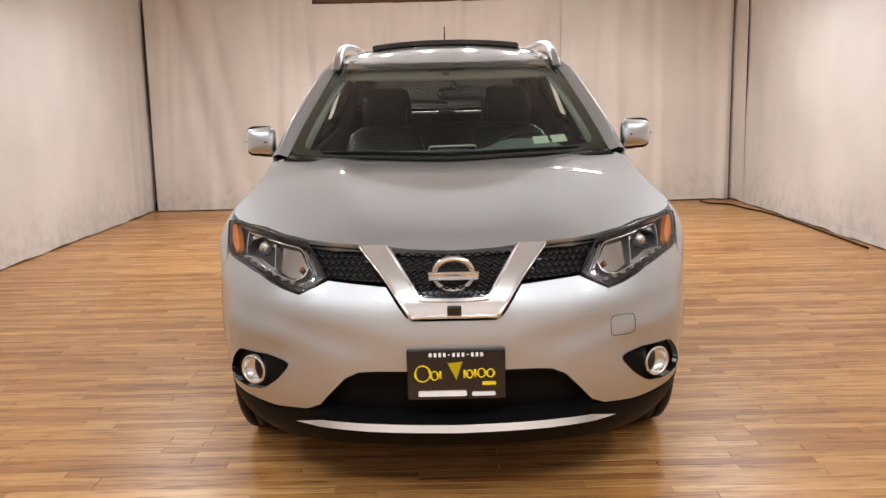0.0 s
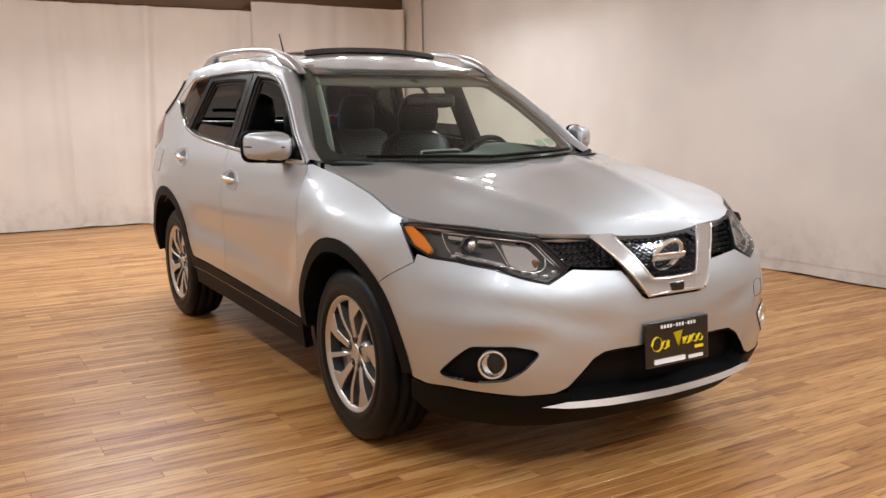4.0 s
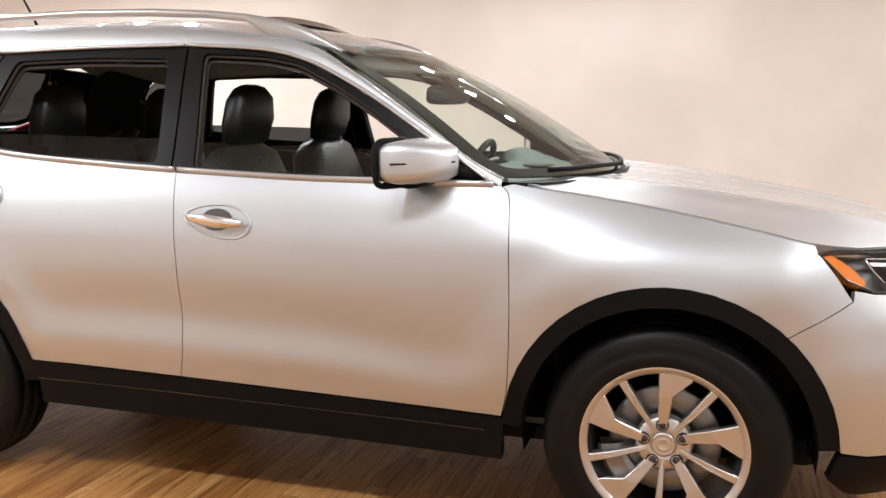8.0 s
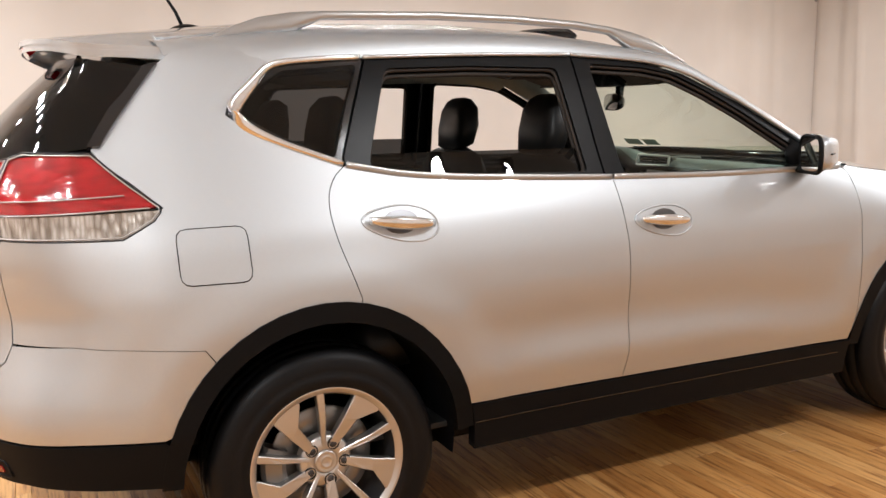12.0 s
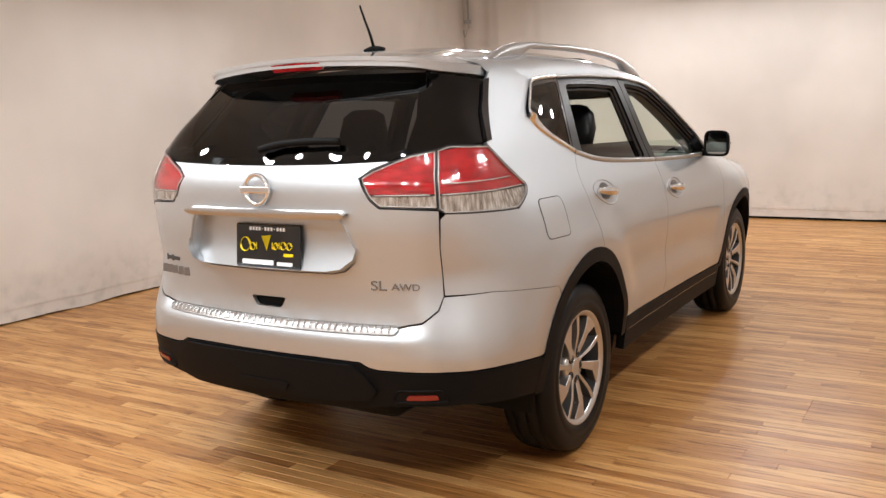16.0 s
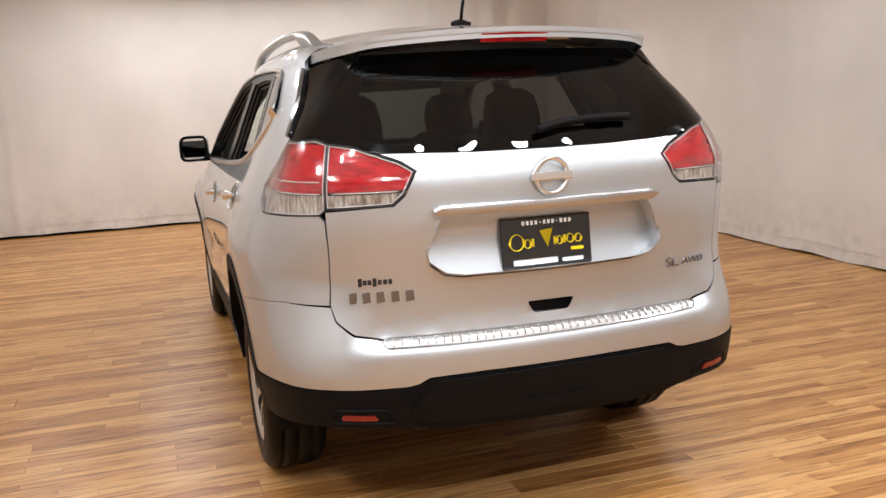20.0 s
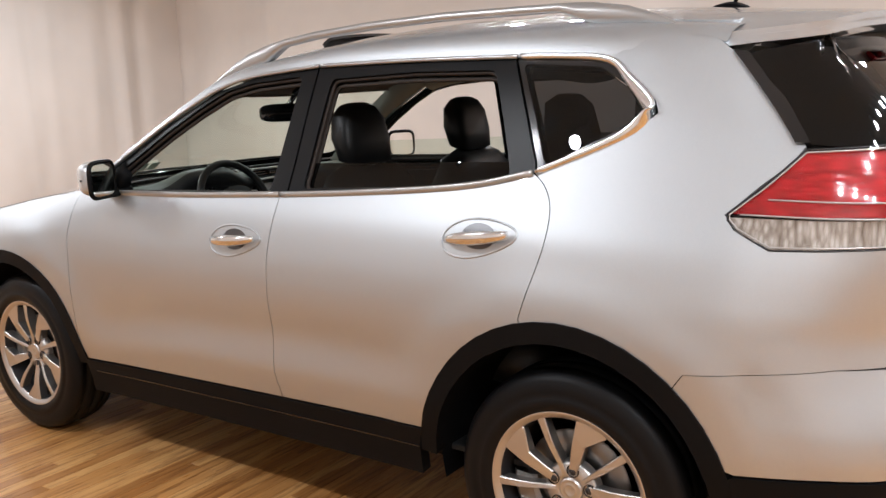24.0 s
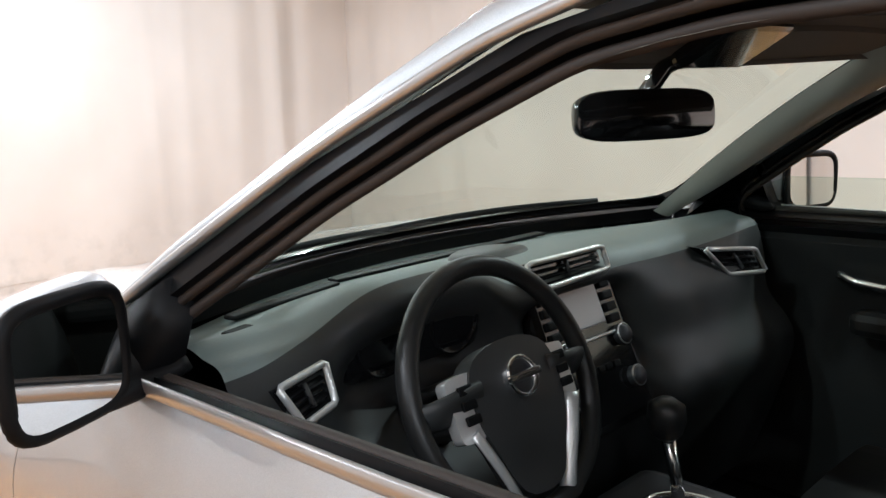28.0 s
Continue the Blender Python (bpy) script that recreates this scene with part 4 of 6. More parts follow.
mesh_part("brake_light", *sheet(brake, lambda q, z: (-q, 2.062 - .33 * q * q - (1.668 - z) * .75, z), gap=.03, edge=.02, lift=.004, thick=.03), RED, tailgate, "red high brake light")
# rear bumper
rb_half = tail_marks(("r", .0001, .718), ("r", .3, .718), ("r", .555, .718), ("r", .645, .738), ("r", .694, .782), ("r", .704, .828), ("s", 2.03, .829), ("s", 1.85, .808), ("s", 1.70, .791)) \
    + [(LONG - p, z) for p, z in marks(*arc(RW, HUB, 0.488, 49, 22, 5, 1.06))] + tail_marks(("s", 1.826, .548), ("s", 2.03, .565), ("r", .72, .572), ("r", .50, .575), ("r", .465, .582), ("r", .43, .6), ("r", .25, .605), ("r", .0001, .605))
rear_bumper = mesh_part("rear_bumper", *sheet(shrunk(both_halves(rb_half), GAP), tail, gap=0.016, edge=.012), PAINT, car, "silver rear bumper")
rl_half = tail_marks(("r", .0001, .602), ("r", .25, .602), ("r", .43, .597), ("r", .465, .579), ("r", .50, .572), ("r", .72, .569), ("s", 2.03, .562), ("s", 1.826, .545)) \
    + [(LONG - p, z) for p, z in marks(*arc(RW, HUB, 0.488, 20, 6, 3, 1.06))] + tail_marks(("s", 1.84, .405), ("s", 1.95, .42), ("r", .76, .446), ("r", .60, .446), ("r", .48, .435), ("r", .40, .42), ("r", .0001, .414))
mesh_part("lower_bumper", *sheet(shrunk(both_halves(rl_half), GAP), tail, gap=0.04, lift=.004, thick=.03), CLAD, rear_bumper, "black lower rear bumper")
mesh_part("diffuser_panel", *sheet(both_halves(tail_marks(("r", .0001, .596), ("r", .40, .59), ("r", .455, .55), ("r", .49, .50), ("r", .46, .462), ("r", .3, .448), ("r", .0001, .445))), tail, gap=.05, lift=.016, thick=.015), CLAD, rear_bumper)
mesh_part("tow_cover", *sheet(rounded([(-.13, .498), (.13, .498), (.10, .456), (-.10, .456)], .012), tail, gap=.04, lift=.021, thick=.006), CLAD, rear_bumper)
for s in (1, -1):
    ref = rounded([(s * a, z) for a, z in tail_marks(("r", .59, .470), ("r", .70, .474), ("r", .695, .492), ("r", .60, .488))], .008)
    mesh_part("reflector", *sheet(ref, tail, gap=.03, edge=.015, lift=.007, thick=.012), DEEPRED, rear_bumper, "dark red bumper reflector")
    pocket = rounded([(s * a, z) for a, z in tail_marks(("r", .54, .458), ("r", .73, .463), ("r", .715, .508), ("r", .565, .503))], .015)
    mesh_part("reflector_pocket", *tube([Vector(tail(a, z)) + Vector((0, .005, 0)) for a, z in resampled(pocket, .02)], .004, 6, True), CLAD, rear_bumper)
def ledge_at(q, w):
    a, b = Vector(tail(q, .724)), Vector(tail(q, .697))
    return tuple(a + (b - a) * w + Vector((0, .002, .005 * math.sin(math.pi * w) + .002)))


ledge = mesh_part("bumper_step", *sheet(both_halves([(0, 0), (.3, 0), (.56, .05), (.575, .5), (.56, .95), (.3, 1), (0, 1)]), ledge_at, gap=.06, edge=.05, lift=.002, thick=.006), SATIN, rear_bumper, "ribbed satin metal bumper step plate")
for i in range(41):
    q = -.54 + i * .027
    mesh_part("rib", *tube([Vector(ledge_at(q, w)) + Vector((0, .001, .002)) for w in (.12, .5, .88)], .0024, 6), CHROME, ledge)

PEARL = material("pale_reflector", (.72, .68, .62), .22, .35, .4)
rib = node(PEARL, "ShaderNodeTexVoronoi", Scale=55.0)
rco, rmap = node(PEARL, "ShaderNodeTexCoord"), node(PEARL, "ShaderNodeMapping")
rmap.inputs["Scale"].default_value = (1.6, 1.6, .35)
wire(PEARL, rco, "Object", rmap, 0)
rbump = node(PEARL, "ShaderNodeBump", Strength=.3, Distance=.004)
wire(PEARL, rmap, 0, rib, "Vector")
wire(PEARL, rib, "Distance", rbump, "Height")
wire(PEARL, rbump, 0, bsdf(PEARL), "Normal")
rtone = ramp(PEARL, [(.1, (.78, .72, .66)), (.5, (.50, .44, .38)), (.9, (.24, .19, .15))])
wire(PEARL, rib, "Distance", rtone, 0)
wire(PEARL, rtone, 0, bsdf(PEARL), "Base Color")
CREAM = material("pale_lens_edge", (.62, .58, .55), .25, .3, .4)
# tail lamps: a part on the body and one on the tailgate
lamp_out = marks(("s", 1.93, 1.338), ("s", 1.905, 1.312), ("s", 1.84, 1.248), ("s", 1.77, 1.187), ("s", 1.772, 1.17), ("s", 1.795, 1.148), ("s", 1.877, 1.108), ("r", .722, 1.118), ("r", .703, 1.135), ("r", .695, 1.24), ("r", .672, 1.335), ("r", .70, 1.348))
lamp_in = tail_marks(("r", .669, 1.335), ("r", .693, 1.24), ("r", .7005, 1.137), ("r", .60, 1.141), ("r", .508, 1.144), ("r", .474, 1.173), ("r", .434, 1.245), ("r", .475, 1.272), ("r", .54, 1.298), ("r", .60, 1.322))
for s, host in ((1, quarter[0]), (-1, quarter[1])):
    fn = skin
    vf = sheet(lamp_out, fn, gap=.03, lift=.002, thick=.05)
    vf = vf if s > 0 else mirrored(*vf)
    lampo = mesh_part("tail_light", *vf, LENS, car, "red and clear tail light")
    for nm, lo_z, hi_z, mat, lf in (("red_lens", 1.185, 1.40, RED, -.006), ("clear_reflector", 1.05, 1.183, PEARL, -.010)):
        poly = [(p, z) for p, z in resampled(lamp_out, .012)]
        cut = [(p, min(max(z, lo_z), hi_z)) for p, z in poly]
        vf = sheet(shrunk(cut, .003), fn, gap=.02, edge=.012, lift=lf, thick=.012)
        mesh_part(nm, *(vf if s > 0 else mirrored(*vf)), mat, lampo)
    poly = [(s * q, z) for q, z in lamp_in]
    lampi = mesh_part("tail_light", *sheet(poly, tail, gap=.03, lift=.002, thick=.04), LENS, car, "red and clear tail light on the tailgate")
    for nm, lo_z, hi_z, mat, lf in (("red_lens", 1.186, 1.40, RED, -.006), ("clear_reflector", 1.05, 1.183, PEARL, -.010)):
        cut = [(q, min(max(z, lo_z), hi_z)) for q, z in resampled(poly, .012)]
        mesh_part(nm, *sheet(shrunk(cut, .003), tail, gap=.02, edge=.012, lift=lf, thick=.012), mat, lampi)
    for zc, a0, a1 in ((1.185, 1.80, 2.06), (1.222, 1.86, 2.06)):
        line = [Vector(skin(side_p(a0, zc) + (LONG - tail_q(.715, zc) - side_p(a0, zc)) * i / 8, zc)) for i in range(9)]
        v, f = tube(line, [(.002, .0022)] * 9, 6)
        mesh_part("lamp_line", *((v, f) if s > 0 else mirrored(v, f)), CREAM, lampo)
    mesh_part("lamp_line", *tube([Vector(tail(s * (tail_q(.49, 1.186) + (tail_q(.68, 1.186) - tail_q(.49, 1.186)) * i / 6), 1.186)) for i in range(7)], [(.002, .0022)] * 7, 6), CREAM, lampi)
    for a, b in ((lampo, None),):
        pts = [(p, z) for p, z in lamp_out]
        line = [Vector(skin(p, z)) for p, z in resampled(pts, .03)]
        v, f = tube(line, .0016, 6, True)
        mesh_part("gasket", *((v, f) if s > 0 else mirrored(v, f)), DARKALLOY, lampo)
        v, f = tube([Vector(skin(p, z)) for p, z in resampled(shrunk(pts, .006), .03)], .0022, 6, True)
        mesh_part("lamp_edge", *((v, f) if s > 0 else mirrored(v, f)), CREAM, lampo)
    line = [Vector(tail(p, z)) for p, z in resampled(poly, .03)]
    mesh_part("gasket", *tube(line, .0016, 6, True), DARKALLOY, lampi)
    mesh_part("lamp_edge", *tube([Vector(tail(p, z)) for p, z in resampled(shrunk(poly, .006), .03)], .0020, 6, True), CREAM, lampi)
# fuel door
fuel = rounded(S([(1.552, 1.118), (1.744, 1.122), (1.745, .972), (1.552, .965)]), .03)
v, f = sheet(fuel, skin, gap=.04, lift=.0015, thick=.003)
fd = mesh_part("fuel_door", *mirrored(v, f), PAINT, quarter[1], "square fuel filler door")
mesh_part("fuel_gap", *mirrored(*tube([Vector(skin(p, z)) for p, z in resampled(fuel, .02)], .0022, 6, True)), GLOSS, fd)
# antenna
mesh_part("antenna_base", *sheet(rounded([(-.022, 1.46), (.022, 1.46), (.03, 1.57), (-.03, 1.57)], .015), lambda x, y: (x, y, roof_top(x, y)[2] + .018 * max(0, 1 - ((y - 1.52) / .06) ** 2) * (1 - (x / .04) ** 2)), gap=.012, edge=.01, lift=.004, thick=.012), CLAD, roof)
mesh_part("antenna", *tube([(0, 1.52, 1.725), (0, 1.545, 1.79), (0, 1.58, 1.85), (0, 1.612, 1.91)], [.007, .006, .005, .0045], 8), CLAD, roof, "short black roof antenna")
# head lamps
BULB = material("turn_bulb_glass", (.22, .075, .02), .2)
HOUSE = material("lamp_grey", (.10, .095, .09), .35, .6)
lamp_poly = marks(*LAMP)
for s in (1, -1):
    put = lambda vf: vf if s > 0 else mirrored(*vf)
    hl = mesh_part("headlight", *put(sheet(shrunk(lamp_poly, .003), skin, gap=.03, lift=.001, thick=.06)), LENS, car, "clear headlight with chrome projector and amber corner")
    house = sheet(shrunk(lamp_poly, .006), skin, gap=.03, lift=-.055, thick=-.05)
    mesh_part("lamp_housing", *put(house), HOUSE, hl, "dark grey lamp housing")
    am = marks(("s", -1.757, .94), ("s", -1.79, .943), ("s", -1.845, .905), ("s", -1.882, .868), ("s", -1.88, .848), ("s", -1.86, .853), ("s", -1.82, .876))
    mesh_part("side_marker", *put(sheet(am, skin, gap=.02, edge=.012, lift=-.012, thick=.02)), AMBER, hl, "amber side marker")

    def lamp_line(pts, deep, r, mat=CHROME, name="lamp_line"):
        line = []
        for q in smooth_line(pts, 3):
            p = nose_p(float(q[0]), float(q[1]))
            o, e1, e2 = Vector(skin(p, q[1])), Vector(skin(p + .001, q[1])), Vector(skin(p, q[1] + .001))
            line.append(o - (e1 - o).cross(e2 - o).normalized() * deep)
        return mesh_part(name, *put(tube(line, r, 6)), mat, hl)

    # hexagon pocket with the main projector
    for fh, fz, r, mat in ((.675, .878, .046, DARKALLOY),):
        c = Vector(skin(nose_p(fh, fz), fz)) + Vector((-.012, .03, -.002))
        c += Vector((0, -.008, 0))
        prof = [(.006, r * 1.12), (-.004, r * 1.06), (.0, r), (.03, r * .8), (.036, r * .45), (.036, .0005)]
        v, f = lathe(prof, 8, "y")
        mesh_part("lamp_pocket", *put(([Vector((x * 1.2, y, z * .8)) + c for x, y, z in v], f)), mat, hl)
        v, f = lathe([(.034, r * .62), (.012, r * .58), (.004, r * .45), (-.002, r * .25), (-.004, .0005)], 24, "y")
        mesh_part("projector", *put(([Vector((x, y, z)) + c for x, y, z in v], f)), CHROME, hl, "chrome lamp projector")
    # bright inner reflector block and the visor over the main projector
    for outline, deep, mat in (([(.605, .902), (.53, .895), (.498, .85), (.52, .815), (.56, .812), (.605, .835)], .034, CHROME), ([(.735, .918), (.625, .905), (.628, .895), (.735, .906)], .022, CHROME), ([(.735, .868), (.625, .838), (.61, .822), (.735, .85)], .026, SATIN)):
        blk = marks(*[("f", a, b) for a, b in outline])
        mesh_part("lamp_reflector", *put(sheet(rounded(blk, .012), skin, gap=.02, edge=.015, lift=-deep, thick=.02)), mat, hl, "bright lamp reflector")
    lamp_line([(.745, .925), (.66, .915), (.58, .906), (.515, .895), (.485, .85), (.465, .82)], .012, .0032)
    lamp_line([(.745, .855), (.68, .838), (.60, .815), (.545, .80), (.50, .815), (.485, .85)], .014, .0036)
    lamp_line([(.622, .905), (.617, .87), (.612, .825)], .016, .003)
    lamp_line([(.745, .922), (.748, .89), (.745, .856)], .014, .0028)
    lamp_line([(.498, .89), (.472, .845), (.452, .815)], .008, .002, SATIN)
    bulb = Vector(skin(nose_p(.512, .822), .822)) + Vector((-.004, .03, 0))
    v, f = lathe([(-.010, .0005), (-.008, .005), (.0, .009), (.02, .009)], 14, "y")
    mesh_part("turn_bulb", *put(([Vector(q) + bulb for q in v], f)), BULB, hl, "brown-amber turn bulb")
    # row of small daytime lamps along the lower edge
    for i in range(9):
        fh = .475 + i * .033
        fz = float(np.interp(fh, [.47, .51, .56, .66, .75], [.792, .777, .787, .823, .84])) + .004
        o = Vector(skin(nose_p(fh, fz), fz)) + Vector((-.004, .012, 0))
        bm = bm_box(0, 0, 0, .018, .008, .010, .002)
        d = part("daytime_lamp", bm, SATIN, hl)
        d.matrix_local = Matrix.Translation((o.x * s, o.y, o.z)) @ pose(0, 0, 0, 0, 0, s * 25)
    g = tube([Vector(skin(p, z)) for p, z in resampled(lamp_poly, .03)], .004, 6, True)
    mesh_part("gasket", *put(g), GLOSS, hl)
    # fog lamp
    fb = mesh_part("fog_bezel", *put(sheet(foghole, skin, gap=.03, lift=-.022, thick=-.026)), CLAD, front_bumper, "black fog lamp bezel")
    p = nose_p(.69, .481)
    c = Vector(skin(p, .481)) + Vector((-.004, .012, 0))
    tilt = Matrix.Translation(c) @ pose(0, 0, 0, 0, 0, 28)
    v, f = lathe([(.03, .052), (-.012, .052), (-.018, .047), (-.012, .042), (.012, .04), (.016, .02), (.017, .0005)], 32, "y")
    fl = mesh_part("fog_lamp", *put(([tilt @ Vector(a) for a in v], f)), CHROME, fb, "round fog lamp with chrome ring")
    v, f = lathe([(-.004, .041), (-.01, .03), (-.013, .0005)], 24, "y")
    mesh_part("fog_lens", *put(([tilt @ Vector(a) for a in v], f)), LENS, fb)
tow = rounded([(nose_p(.515, .6), .60), (nose_p(.60, .6), .60), (nose_p(.60, .68), .665), (nose_p(.515, .68), .665)], .018)
mesh_part("tow_cap", *tube([Vector(nose(p, z)) + Vector((0, -.0005, 0)) for p, z in resampled(tow, .02)], .001, 5, True), CLAD, front_bumper)
# front wipers
for x0, x1 in ((.60, -.02), (.02, -.58)):
    line = [Vector(screen((x0 + (x1 - x0) * i / 8) / .765, .006 + .012 * math.sin(math.pi * i / 8))) + Vector((0, -.012, .016)) for i in range(9)]
    mesh_part("wiper", *tube(line, [(.009, .008)] * 9, 8), CLAD, windscreen, "black wiper")


# wheels
FLANK = material("painted_alloy", (.30, .29, .28), .35, .8)


def wheel():
    w = thing("wheel", "", "")
    tyre = [(-.105, .242), (-.112, .262), (-.116, .30), (-.112, .33), (-.098, .35), (-.085, .357), (-.06, .361), (-.058, .352), (-.050, .352), (-.048, .3625), (-.004, .363), (-.002, .353), (.004, .353), (.006, .363), (.048, .3625), (.05, .352), (.058, .352), (.06, .361), (.085, .357), (.098, .35), (.112, .33), (.116, .30), (.114, .285), (.1165, .282), (.116, .262), (.108, .243), (.1, .236), (-.1, .236)]
    v, f = lathe(tyre, 72, "x", True)
    mesh_part("tyre", v, f, RUBBER, w, "black rubber tyre", flip=True)
    v, f = lathe([(.096, .247), (.106, .246), (.109, .242), (.1065, .237), (.101, .226), (.094, .221)], 64, "x")
    mesh_part("rim", v, f, ALLOY, w, "machined alloy rim", flip=True)
    v, f = lathe([(.094, .219), (.05, .212), (-.09, .205), (-.1, .23)], 48, "x")
    mesh_part("barrel", v, f, DARKALLOY, w, flip=True)
    v, f = lathe([(.025, .165), (.03, .16), (.03, .075), (.0, .07)], 40, "x")
    mesh_part("brake_disc", v, f, FLANK, w, flip=True)

    def spoke(name, pts, turn):
        """A spoke from its outline of (along, across), machined on its face and dark on its flanks."""
        ca, sa = math.cos(turn), math.sin(turn)
        face = lambda r: .076 + .022 * step(.03, .17, r)
        loop = resampled(pts, .03)
        at = lambda r, q, x: (x, r * ca - q * sa, r * sa + q * ca)
        n = len(loop)
        mid = shrunk(loop, .0025)
        v = [at(r, q, face(r)) for r, q in mid] + [at(r, q, face(r) - .0025) for r, q in loop]
        f = [tuple(range(n))] + [(i, n + i, n + (i + 1) % n, (i + 1) % n) for i in range(n)]
        ob = mesh_part(name, v, f, ALLOY, w, smooth=False, flip=False)
        v = [at(r, q, face(r) - .0025) for r, q in loop] + [at(r, q * .8, face(r) - .04) for r, q in loop]
        mesh_part("spoke_flank", v, [(i, n + i, n + (i + 1) % n, (i + 1) % n) for i in range(n)], FLANK, ob, smooth=False)

    for k in range(5):
        spoke("blade_spoke", [(.040, -.006), (.155, -.017), (.205, -.068), (.222, -.074), (.226, .028), (.210, .027), (.042, .020)], radians(72 * k + 56))
        spoke("thin_spoke", [(.040, -.006), (.226, -.013), (.226, .012), (.040, .007)], radians(72 * k + 20))
    v, f = lathe([(.04, .086), (.066, .084), (.0735, .076), (.0765, .050), (.0765, .038), (.072, .0365), (.072, .0355), (.0805, .034), (.0815, .031), (.0800, .028), (.0800, .020), (.0812, .018), (.0812, .0155), (.0800, .0135), (.0800, .0005)], 36, "x")
    mesh_part("hub", v, f, ALLOY, w, "round hub cap", flip=True)
    v, f = [], []
    for i in range(9):
        a = radians(-24 + 48 * i / 8)
        for x, r in ((.0, .12), (.052, .12), (.060, .135), (.060, .185), (.05, .198), (.0, .198)):
            v.append((x, -r * math.cos(a), r * math.sin(a)))
    f = [(i * 6 + k, i * 6 + (k + 1) % 6, (i + 1) * 6 + (k + 1) % 6, (i + 1) * 6 + k) for i in range(8) for k in range(6)]
    mesh_part("brake_caliper", v, f, FLANK, w, "grey brake caliper", smooth=False)
    for k in range(5):
        a = radians(k * 72 + 63)
        v, f = lathe([(.055, .0155), (.088, .015), (.092, .010), (.093, .0005)], 10, "x")
        mesh_part("lug_nut", [(x - .012, y + .060 * math.cos(a), z + .060 * math.sin(a)) for x, y, z in v], f, DARKALLOY, w, flip=True)
        v, f = lathe([(.05, .0195), (.0795, .0195), (.0815, .0175), (.0795, .0165), (.066, .016), (.066, .0005)], 16, "x")
        mesh_part("lug_pocket", [(x, y + .060 * math.cos(a), z + .060 * math.sin(a)) for x, y, z in v], f, GLOSS, w, flip=True)
    return w


w0 = wheel()
w0["label"] = "ten-spoke alloy wheel with black tyre"
wheels = [w0] + [copy_thing(w0, Matrix()) for _ in range(3)]
for w, (x, y, turn) in zip(wheels, ((.765, FW, 0), (.765, RW, 20), (-.765, FW, 31), (-.765, RW, 1))):
    w.parent = car
    w.matrix_local = Matrix.Translation((x, y, .363)) @ pose(0, 0, 0, turn, 0, 0 if x > 0 else 180)
# wheel wells, inner body and floor pan
for cy, r in ((FW, .425), (RW, .437)):
    v, f = [], []
    for i in range(25):
        a = radians(-8 + 196 * i / 24)
        y, z = cy + r * math.cos(a), HUB + r * 1.04 * math.sin(a)
        for h in (.48, min(.885, skin(side_p(y, z), z)[0] - .03)):
            v.append(Vector((h, y, z)))
    c = len(v)
    v.append(Vector((.48, cy, HUB)))
    for i in range(24):
        f += [(2 * i, 2 * i + 1, 2 * i + 3, 2 * i + 2), (2 * i, 2 * i + 2, c)]
    pair("wheel_well", (v, f), CLAD, car)
inner = marks(*[("s", y, z) for y, z in ((-.82, .33), (-.84, .6), (-.98, .86), (-1.0, 1.1), (1.1, 1.16), (1.1, .95), (.9, .8), (.82, .55), (.80, .34))])
pair("inner_panel", sheet(inner, skin, gap=.12, edge=.08, lift=-.045, thick=.002), CLAD, car)
pair("door_card", (lambda vf: (vf[0], [g[::-1] for g in vf[1]]))(sheet(marks(*[("s", y, z) for y, z in ((-.85, .4), (-.85, 1.088), (-.3, 1.108), (.3, 1.15), (.9, 1.205), (1.15, 1.23), (1.15, .95), (.92, .8), (.8, .55), (.78, .4))]), skin, gap=.12, edge=.08, lift=-.085, thick=-.03)), INTERIOR, car, "black door lining")
part("floor_pan", bm_box(0, -.05, .30, 1.3, 3.5, .1, .04), CLAD, car)
# black box added to stand for the deep shade under the tail
part("rear_underbody", bm_box(0, 1.88, .44, 1.25, .6, .07, .03), CLAD, car)
part("muffler", bm_box(-.18, 1.98, .375, .52, .26, .13, .045, seg=3), CLAD, car, "black exhaust muffler")
mesh_part("exhaust_pipe", *tube(smooth_line([(.18, 1.98, .39), (.36, 2.06, .39), (.42, 2.14, .385)], 4), .026, 12), DARKALLOY, car, "dark exhaust pipe")
part("carpet", bm_box(0, .1, .385, 1.6, 2.3, .02, .004), INTERIOR, car)
part("engine_bay", bm_box(0, -1.6, .68, 1.06, .95, .5, .03), CLAD, car)
turned = lambda vf: (vf[0], [g[::-1] for g in vf[1]])
pair("boot_lining", turned(sheet(marks(*[("s", y, z) for y, z in ((1.14, .92), (1.15, 1.26), (1.10, 1.42), (1.07, 1.60), (1.3, 1.615), (1.6, 1.625), (1.74, 1.565), (1.85, 1.45), (1.93, 1.345))], ("r", .66, 1.33), ("r", .66, .8), ("s", 1.8, .85), ("s", 1.5, .92)), skin, [rounded(S(QUART), .02)], gap=.07, edge=.04, lift=-.05, thick=-.02)), INTERIOR, car, "black boot side lining")
mesh_part("tailgate_lining", *turned(sheet(both_halves(tail_marks(("r", .0001, .75), ("r", .6, .76), ("r", .72, .9), ("r", .70, 1.28), ("r", .55, 1.31), ("r", .0001, 1.30))), tail, gap=.1, edge=.06, lift=-.07, thick=-.01)), INTERIOR, car, "black tailgate lining")


